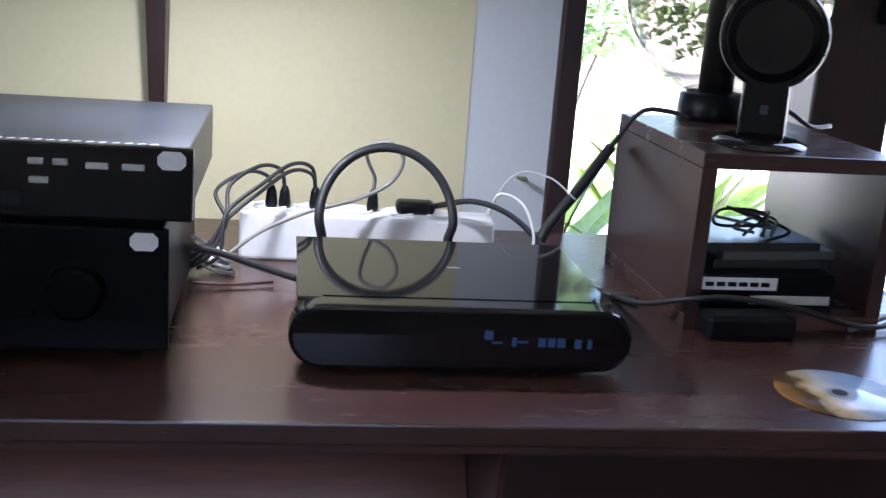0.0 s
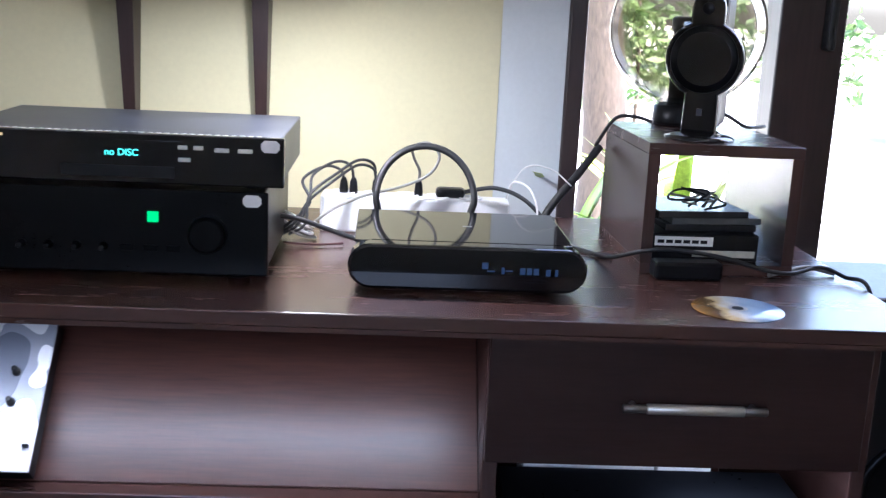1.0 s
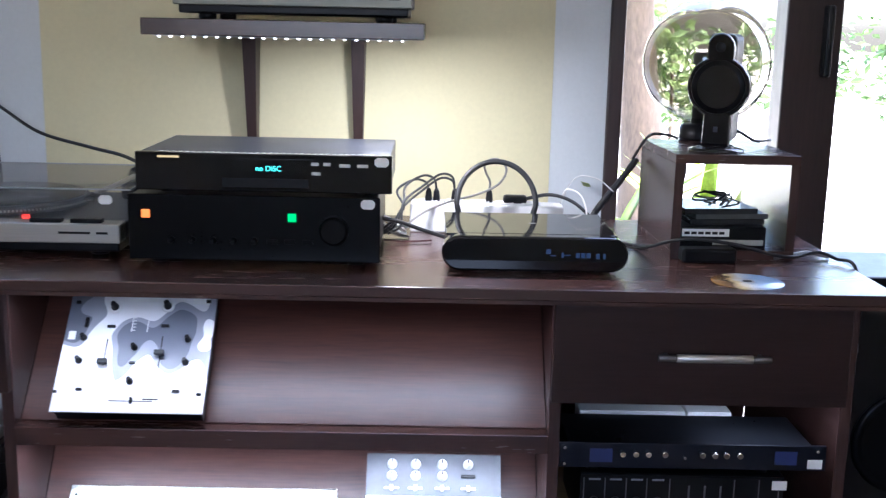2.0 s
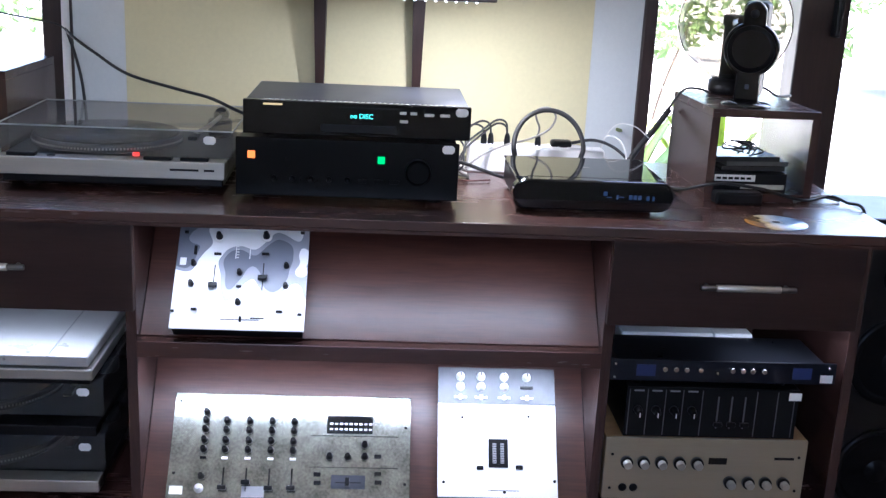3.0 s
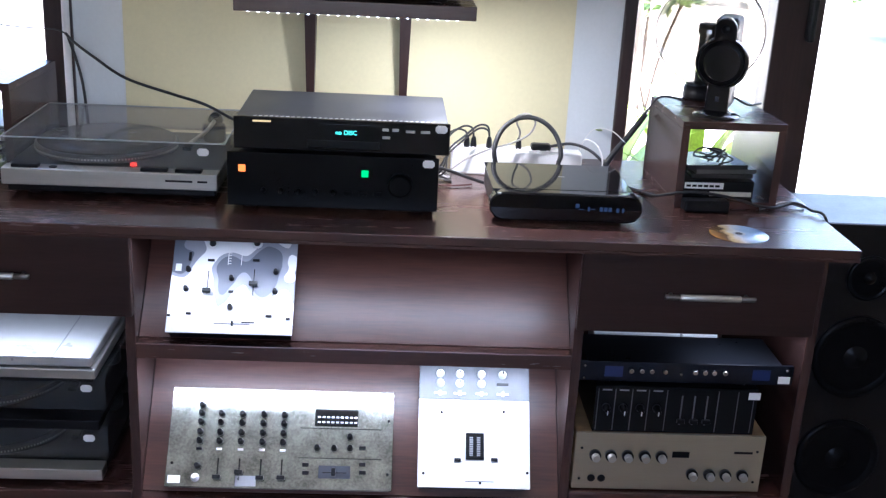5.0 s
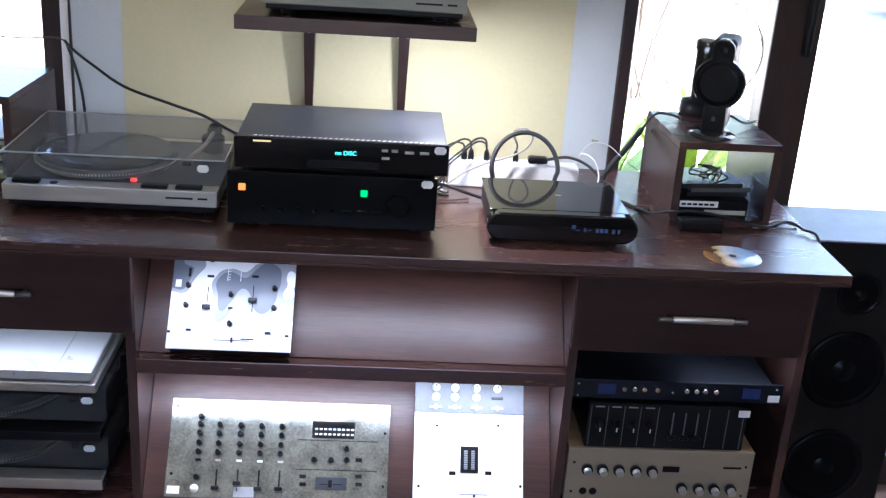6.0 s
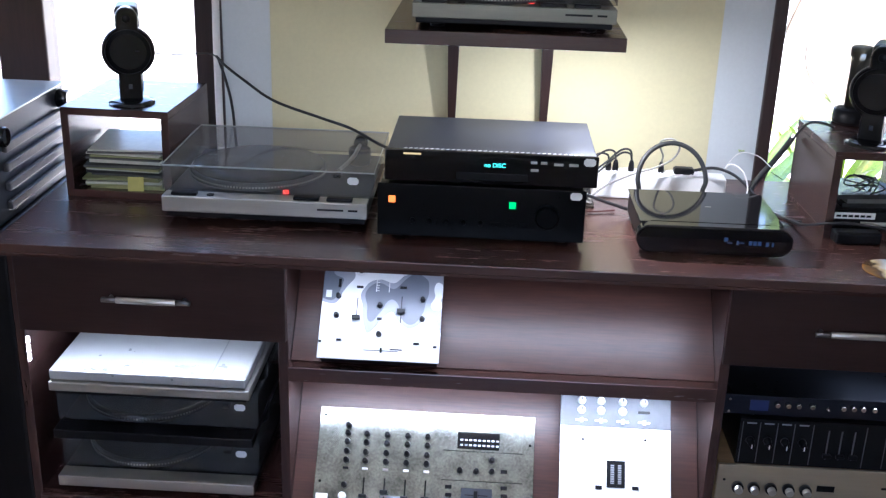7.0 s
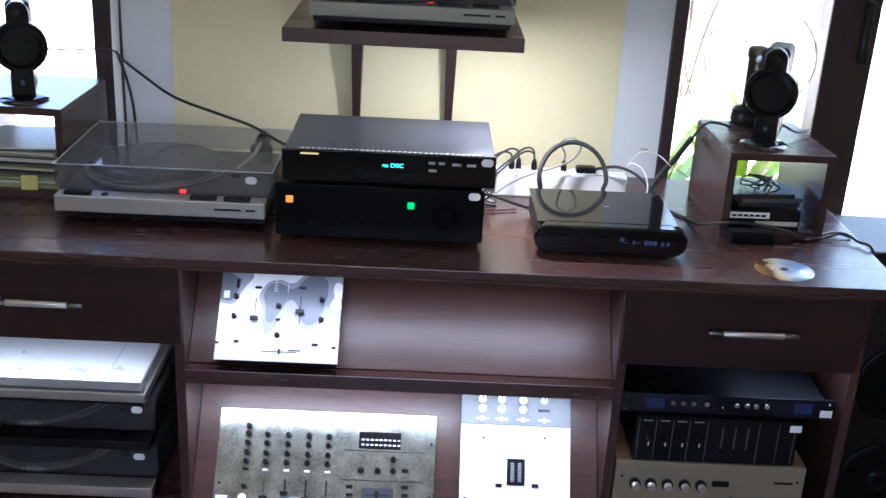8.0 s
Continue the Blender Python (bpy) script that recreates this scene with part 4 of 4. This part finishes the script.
# ---- power strip and plugs ----
ps = thing("power_strip", "white multi-socket power strip lying along the wall", "power strip", pose(0.226, 0.488, TOP, 0, 0, -2.4))
part("body", boxm(0, 0.308, 0, 0.055, 0, 0.060, bevel=0.004), WHITE_PLASTIC, ps)
for k in range(5):
    part("socket", lathe(bmesh.new(), [(0.021, 0.0), (0.021, 0.003), (0.018, 0.003), (0.017, 0.0005)], pose(0.035 + 0.052 * k, 0.028, 0.060), 24), WHITE_PLASTIC, ps)
for x in (0.263, 0.279, 0.316, 0.386):
    pl = thing("plug", "slim black mains plug in the power strip", "plug", pose(x, 0.513, TOP + 0.0605), "plugs")
    part("plug_body", lathe(bmesh.new(), [(0.0068, 0), (0.0074, 0.006), (0.0058, 0.020), (0.0034, 0.026)], None, 14), BLACK, pl)
pl = thing("plug", "angled black mains plug in the power strip", "plug", pose(0.440, 0.508, TOP + 0.0605, 0, 0, -2), "plugs")
part("plug_body", boxm(-0.026, 0.022, -0.014, 0.014, 0.0, 0.016, bevel=0.006), BLACK, pl)


def cable(points, r, material, label, group="cables"):
    return solid("cable", tube(points, r), material, label, "cable", group)


Zt = TOP
ring_pts = [(0.394 + 0.076 * math.cos(radians(a)), 0.400 + 0.036 * max(0.0, math.sin(radians(a))), Zt + 0.076 + 0.077 * math.sin(radians(a))) for a in range(200, -21, -20)]
cable([(0.322, 0.392, Zt + 0.006)] + ring_pts + [(0.476, 0.392, Zt + 0.008)], 0.0056, RUBBER, "thick black cable standing in a loop behind the set-top box")
cable([(0.386, 0.513, Zt + 0.086), (0.386, 0.505, Zt + 0.104), (0.376, 0.49, Zt + 0.126), (0.374, 0.475, Zt + 0.146), (0.398, 0.465, Zt + 0.154), (0.416, 0.468, Zt + 0.134), (0.402, 0.472, Zt + 0.104), (0.360, 0.462, Zt + 0.084), (0.305, 0.44, Zt + 0.072), (0.25, 0.42, Zt + 0.050), (0.20, 0.41, Zt + 0.010)], 0.0024, GREY_CABLE, "thin grey cable curling up from the power strip")
for x, sag, end in ((0.263, 0.100, 0.150), (0.279, 0.108, 0.165), (0.316, 0.112, 0.175), (0.316, 0.104, 0.158)):
    cable([(x, 0.513, Zt + 0.084), (x - 0.006, 0.505, Zt + sag), (x - 0.030, 0.48, Zt + sag + 0.008), (x - 0.062, 0.45, Zt + sag - 0.010), (0.215, 0.42, Zt + sag - 0.040), (end + 0.035, 0.40, Zt + 0.030), (end + 0.01, 0.40, Zt + 0.012)], 0.0024, RUBBER, "black mains cable arching behind the amplifier")
cable([(0.15, 0.34, Zt + 0.055), (0.20, 0.35, Zt + 0.048), (0.25, 0.36, Zt + 0.030), (0.31, 0.365, Zt + 0.010)], 0.0038, RUBBER, "black cable running behind the set-top box")
for k in range(4):
    dx = 0.006 * k
    cable([(0.17, 0.40 + dx, Zt + 0.03 + dx), (0.205 + dx, 0.40, Zt + 0.010 + dx), (0.225 - dx, 0.42 + dx, Zt + 0.004 + dx), (0.195, 0.44, Zt + 0.008 + dx), (0.17, 0.43, Zt + 0.02)], 0.0022, (GREY_CABLE, WHITE_PLASTIC)[k % 2], "pale thin cable coiled by the amplifier")
cable([(0.18, 0.36, Zt + 0.008), (0.225, 0.37, Zt + 0.004), (0.27, 0.385, Zt + 0.004)], 0.0018, mat("red wire", (0.05, 0.012, 0.012), 0.5), "thin red wire lying on the counter")
cable([(0.460, 0.508, Zt + 0.070), (0.510, 0.50, Zt + 0.080), (0.555, 0.48, Zt + 0.068), (0.592, 0.45, Zt + 0.036), (0.610, 0.43, Zt + 0.010), (0.635, 0.41, Zt + 0.004), (0.659, 0.375, Zt + 0.004), (0.685, 0.36, Zt + 0.004)], 0.0036, RUBBER, "black mains cable trailing past the set-top box")
cable([(0.590, 0.470, Zt + 0.008), (0.594, 0.485, Zt + 0.038), (0.614, 0.495, Zt + 0.068), (0.640, 0.505, Zt + 0.098), (0.668, 0.52, Zt + 0.132), (0.684, 0.53, Zt + 0.152)], 0.0068, RUBBER, "thick black cable slanting up to the cube shelf")
cable([(0.530, 0.52, Zt + 0.05), (0.540, 0.50, Zt + 0.090), (0.565, 0.47, Zt + 0.085), (0.575, 0.44, Zt + 0.050), (0.555, 0.41, Zt + 0.020), (0.540, 0.42, Zt + 0.004)], 0.0018, WHITE_PLASTIC, "thin white cable looping from the power strip")
cable([(0.520, 0.55, Zt + 0.02), (0.555, 0.51, Zt + 0.11), (0.60, 0.50, Zt + 0.115), (0.635, 0.49, Zt + 0.09)], 0.0012, WHITE_PLASTIC, "thin white wire looping up")
cable([(0.598, 0.45, Zt + 0.0035), (0.606, 0.40, Zt + 0.0035), (0.622, 0.33, Zt + 0.0035), (0.632, 0.29, Zt + 0.0035)], 0.0030, mat("green earth wire", (0.20, 0.24, 0.10), 0.5), "yellow green earth wire lying on the counter")
cable([(0.659, 0.372, Zt + 0.004), (0.676, 0.315, Zt + 0.014), (0.710, 0.266, Zt + 0.036), (0.755, 0.262, Zt + 0.040), (0.830, 0.262, Zt + 0.030), (0.890, 0.266, Zt + 0.014), (0.935, 0.275, Zt + 0.008), (0.985, 0.295, Zt + 0.014), (1.010, 0.265, Zt + 0.008), (1.034, 0.225, Zt - 0.006), (1.038, 0.20, Zt - 0.15)], 0.0033, RUBBER, "black cable running across the counter and over its end")
cable([(0.900, 0.272, Zt + 0.005), (0.935, 0.292, Zt + 0.008), (0.972, 0.310, Zt + 0.010), (1.01, 0.300, Zt + 0.004)], 0.0036, GREY_CABLE, "grey cable bundled at the end of the counter")
cable([(-0.694, 0.650, 1.184), (-0.668, 0.630, 1.166), (-0.618, 0.605, 1.138), (-0.54, 0.580, 1.096), (-0.42, 0.52, 1.075), (-0.34, 0.47, 1.065), (-0.27, 0.42, 1.045), (-0.222, 0.395, 1.035)], 0.0035, RUBBER, "black cable drooping from the window frame to the disc player")
cable([(-0.800, 0.37, 1.245), (-0.74, 0.45, 1.225), (-0.705, 0.60, 1.20), (-0.694, 0.650, 1.184)], 0.0018, RUBBER, "thin speaker wire to the window frame")
cable([(-0.690, 0.650, 1.180), (-0.675, 0.660, 1.12), (-0.662, 0.662, 1.05), (-0.654, 0.662, 0.925)], 0.0035, RUBBER, "black cable hanging down the wall")
cable([(0.745, 0.43, Zt + 0.206), (0.72, 0.44, Zt + 0.212), (0.69, 0.45, Zt + 0.207), (0.665, 0.47, Zt + 0.16)], 0.003, RUBBER, "black lead of the globe lamp")
cable([(0.80, 0.40, Zt + 0.24), (0.85, 0.40, Zt + 0.225), (0.89, 0.42, Zt + 0.206), (0.93, 0.45, Zt + 0.204)], 0.003, RUBBER, "black speaker wire on the cube shelf")
cable([(0.78, 0.53, Zt + 0.18), (0.778, 0.50, Zt + 0.13), (0.76, 0.46, Zt + 0.09), (0.79, 0.44, Zt + 0.075)], 0.003, RUBBER, "black wire hanging in the cube shelf")

brick = solid("power_adapter", boxm(-0.05, 0.05, -0.018, 0.018, 0, 0.026, bevel=0.005), BLACK, "black power adapter lying before the cube shelf", "adapter", m=pose(0.772, 0.2575, TOP, 0, 0, 2))

# ---- what the cube shelves hold ----
rng = random.Random(5)
for k in range(4):
    q = random.Random(40 + k)
    cable([(0.765 + q.uniform(0, 0.09), 0.31 + 0.02 * k, 1.012 + 0.004 * k), (0.76 + q.uniform(0, 0.10), 0.35, 1.016 + q.uniform(0, 0.012)), (0.80 + q.uniform(-0.03, 0.05), 0.40, 1.016 + q.uniform(0, 0.014)), (0.76 + q.uniform(0, 0.10), 0.37, 1.017 + q.uniform(0, 0.014)), (0.78 + q.uniform(0, 0.08), 0.33, 1.013)], 0.0019, (RUBBER, GREY_CABLE)[k % 2], "thin cable tangled on the disc cases")
z = TOP + 0.017
CASE_MATS = [mat("grey case plastic", (0.10, 0.10, 0.095), 0.25), mat("dark case plastic", (0.03, 0.03, 0.03), 0.2), mat("olive sleeve", (0.26, 0.27, 0.12), 0.4), mat("pale sleeve", (0.52, 0.52, 0.44), 0.4)]
unit = thing("disc_drive", "black drive unit with a white label in the cube shelf", "drive", pose(0.810, 0.298, z, 0, 0, 2))
part("body", boxm(-0.080, 0.080, 0, 0.15, 0.0, 0.040, bevel=0.002), BLACK, unit)
part("label_plate", boxm(-0.078, 0.010, -0.001, 0.0, 0.022, 0.036), PAPER, unit, "white printed label")
for k in range(6):
    part("lettering", boxm(-0.074 + 0.013 * k, -0.064 + 0.013 * k, -0.0016, -0.001, 0.026, 0.031), BLACK, unit)
part("strip", boxm(-0.02, 0.075, -0.001, 0.0, 0.006, 0.016), CASE_MATS[3], unit)
zz = z + 0.040
for k in range(3):
    h = 0.0105
    solid("disc_case", boxm(-0.071, 0.071, 0, 0.125, 0, h - 0.0004, bevel=0.001), CASE_MATS[(1, 0, 1)[k]], "plastic disc case in a loose pile", "disc case", "disc cases", m=pose(0.820 + rng.uniform(-0.012, 0.012), 0.318 + rng.uniform(-0.01, 0.01), zz, 0, 0, rng.uniform(-9, 9)))
    zz += h
zz = z
for k in range(17):
    h = rng.choice((0.004, 0.006, 0.009, 0.0045))
    mm = CASE_MATS[(2, 2, 3, 2, 2, 0, 1, 3, 2, 0, 1, 3, 0, 2, 3, 0, 3)[k]]
    solid("record_sleeve", boxm(-0.085, 0.085, 0, 0.18, 0, h - 0.0003, bevel=0.0008), mm, "worn record sleeve in a pile", "record sleeve", "pile of sleeves", m=pose(-0.838 + rng.uniform(-0.010, 0.010), 0.345 + rng.uniform(-0.008, 0.008), zz, 0, 0, rng.uniform(-5, 5)))
    zz += h
solid("yellow_card", boxm(-0.018, 0.018, -0.0008, 0, 0, 0.032), mat("yellow card", (0.50, 0.46, 0.12), 0.6), "small yellow card leaning on the records", "card", m=pose(-0.808, 0.328, z, -8, 0, 4))

# ---- outside ----
solid("ground", boxm(-60, 60, -60, 90, -0.25, -0.15), PAVING, "pale sunlit paving outside", "ground", kind="structure")


def leaves(boxes, count, size, seed=1):
    r = random.Random(seed)
    bm = bmesh.new()
    for _ in range(count):
        cx, cy, cz, sx, sy, sz = r.choice(boxes)
        while True:
            d = Vector((r.uniform(-1, 1), r.uniform(-1, 1), r.uniform(-1, 1)))
            if d.length < 1:
                break
        c = Vector((cx + d.x * sx, cy + d.y * sy, cz + d.z * sz))
        e = Euler((r.uniform(-1.2, 1.2), r.uniform(-1.2, 1.2), r.uniform(0, 6.28))).to_matrix()
        s = size * r.uniform(0.6, 1.3)
        vs = [bm.verts.new(c + e @ Vector(p) * s) for p in ((0, -1, 0), (0.42, -0.1, 0.12), (0, 1, 0), (-0.42, -0.1, 0.12))]
        bm.faces.new(vs)
    return bm


for bx, by, sd in ((2.00, 6.2, 11), (-3.0, 12.0, 13)):
    q = random.Random(sd)
    shrub = thing("shrub", "tall leafy green shrub in the garden", "shrub", pose(bx, by, -0.15), "garden shrubs")
    tufts = [(q.uniform(-0.38, 0.38), q.uniform(-0.3, 0.3), 1.12 + q.uniform(-0.22, 0.42), 0.24, 0.24, 0.20) for _ in range(9)]
    for k in range(5):
        tx, ty, tz = tufts[k][:3]
        part("stem", tube([(0.04 * k - 0.08, 0.02 * k, 0), (0.4 * tx, 0.4 * ty, 0.5 * tz), (tx, ty, tz)], 0.012, 6), BARK, shrub)
    part("foliage", leaves(tufts, 700, 0.06, sd), LEAF, shrub)
hb = []
rr = random.Random(3)
for k in range(60):
    hb.append((-22 + 0.8 * k + rr.uniform(-0.2, 0.2), 15 + rr.uniform(-0.4, 0.4), 0.5 + rr.uniform(-0.1, 0.4), 0.6, 0.6, 0.7))
solid("hedge", leaves(hb, 9000, 0.12, 2), HEDGE, "dense green garden hedge", "hedge", kind="stuff")
for tx, ty, th, sd in ((1.35, 4.2, 4.4, 4), (-4.4, 17.5, 4.0, 6), (3.4, 16.5, 4.0, 7)):
    t = thing("tree", "leafy green garden tree outside the window", "tree", pose(tx, ty, -0.15), "garden trees")
    part("trunk", tube([(0, 0, 0), (0.05, 0, 0.8), (-0.03, 0.04, 1.7), (0.06, 0, 2.6)], 0.11, 12), BARK, t)
    for k in range(5):
        a = 1.3 * k + sd
        part("limb", tube([(0, 0, 1.6 + 0.15 * k), (0.4 * math.cos(a), 0.4 * math.sin(a), 2.2 + 0.1 * k), (0.9 * math.cos(a), 0.9 * math.sin(a), 2.9 + 0.1 * k)], 0.04, 8), BARK, t)
    r2 = random.Random(sd)
    cb = [(r2.uniform(-1.1, 1.1), r2.uniform(-1.1, 1.1), r2.uniform(1.7, th - 0.6), 0.6, 0.6, 0.45) for _ in range(16)]
    part("crown", leaves(cb, 1100, 0.11, sd), LEAF, t)


def strap_plant(x, y, zb, n, seed):
    p = thing("strap_plant", "yellow green strap-leaved plant outside the window", "plant", pose(x, y, zb), "garden plants")
    r = random.Random(seed)
    for k in range(n):
        a, ln, w = r.uniform(0, 6.28), r.uniform(0.34, 0.58), r.uniform(0.018, 0.032)
        lean = r.uniform(0.25, 0.95)
        bm, rows = bmesh.new(), []
        for i in range(9):
            t = i / 8
            out, up = lean * ln * t ** 1.6, ln * (t - 0.45 * lean * t ** 3)
            ww = w * (1 - t ** 2.5) + 0.001
            c = Vector((out * math.cos(a), out * math.sin(a), up))
            s = Vector((-math.sin(a), math.cos(a), 0)) * ww
            dn = Vector((0, 0, -0.25 * ww))
            rows.append([bm.verts.new(c - s), bm.verts.new(c + dn), bm.verts.new(c + s)])
        for q0, q1 in zip(rows, rows[1:]):
            for j in range(2):
                bm.faces.new((q0[j], q0[j + 1], q1[j + 1], q1[j])).smooth = True
        part("leaf", bm, LEAF_LIGHT, p)
    solid("planter", lathe(bmesh.new(), [(0.09, 0), (0.115, 0.55), (0.12, 0.60), (0.10, 0.60), (0.095, 0.56)], None, 28), mat("grey planter", (0.35, 0.33, 0.30), 0.8, 0, 0.2, bump=0.2), "round stone planter outside the window", "planter", "planters", m=pose(x, y, zb - 0.58))
    return p


strap_plant(0.95, 1.00, 0.62, 26, 8)
strap_plant(0.69, 0.97, 0.62, 26, 9)

car = thing("parked_car", "white car parked outside in the sun", "car", pose(8.3, 11.5, -0.15, 0, 0, 4))
prof = [(-2.1, 0.25), (2.1, 0.25), (2.15, 0.65), (1.9, 0.85), (1.1, 0.95), (0.5, 1.42), (-1.2, 1.45), (-1.9, 0.98), (-2.15, 0.8)]
part("body", outline(prof, -0.82, 0.82, 0.05), CAR_WHITE, car)
for a, b in ((-1.45, -0.35), (-0.25, 0.75)):
    part("window", outline([(a, 0.98), (b, 0.98), (b - 0.25 * (b > 0), 1.36), (a + 0.25 * (a < -1), 1.36)], -0.835, -0.80), CAR_GLASS, car)
for x in (-1.3, 1.3):
    wh = part("wheel", cyl(0.32, -0.1, 0.1, pose(x, -0.76, 0.32, 90, 0, 0), 28, 0.04), RUBBER, car)
    part("rim", cyl(0.20, 0.09, 0.112, pose(x, -0.76, 0.32, 90, 0, 0), 20, 0.01), SILVER, wh)
house = thing("house", "pale rendered house across the garden", "house", pose(-6, 48, -0.15))
part("wall", boxm(-9, 16, 0, 6, 0, 5.5), HOUSE, house)
part("roof", outline([(-9.6, 5.5), (16.6, 5.5), (14.5, 8), (-7.5, 8)], -0.6, 6.6), mat("brown roof tile", (0.20, 0.10, 0.07), 0.8, 0, 0.3), house)
for k in range(6):
    wf = part("window", boxm(-7.5 + 4 * k, -6.1 + 4 * k, -0.05, 0.06, 1.2, 2.9), CAR_GLASS, house)
    part("window_frame", boxm(-7.6 + 4 * k, -6.0 + 4 * k, -0.09, -0.052, 1.1, 1.2), WHITE_PLASTIC, wf)
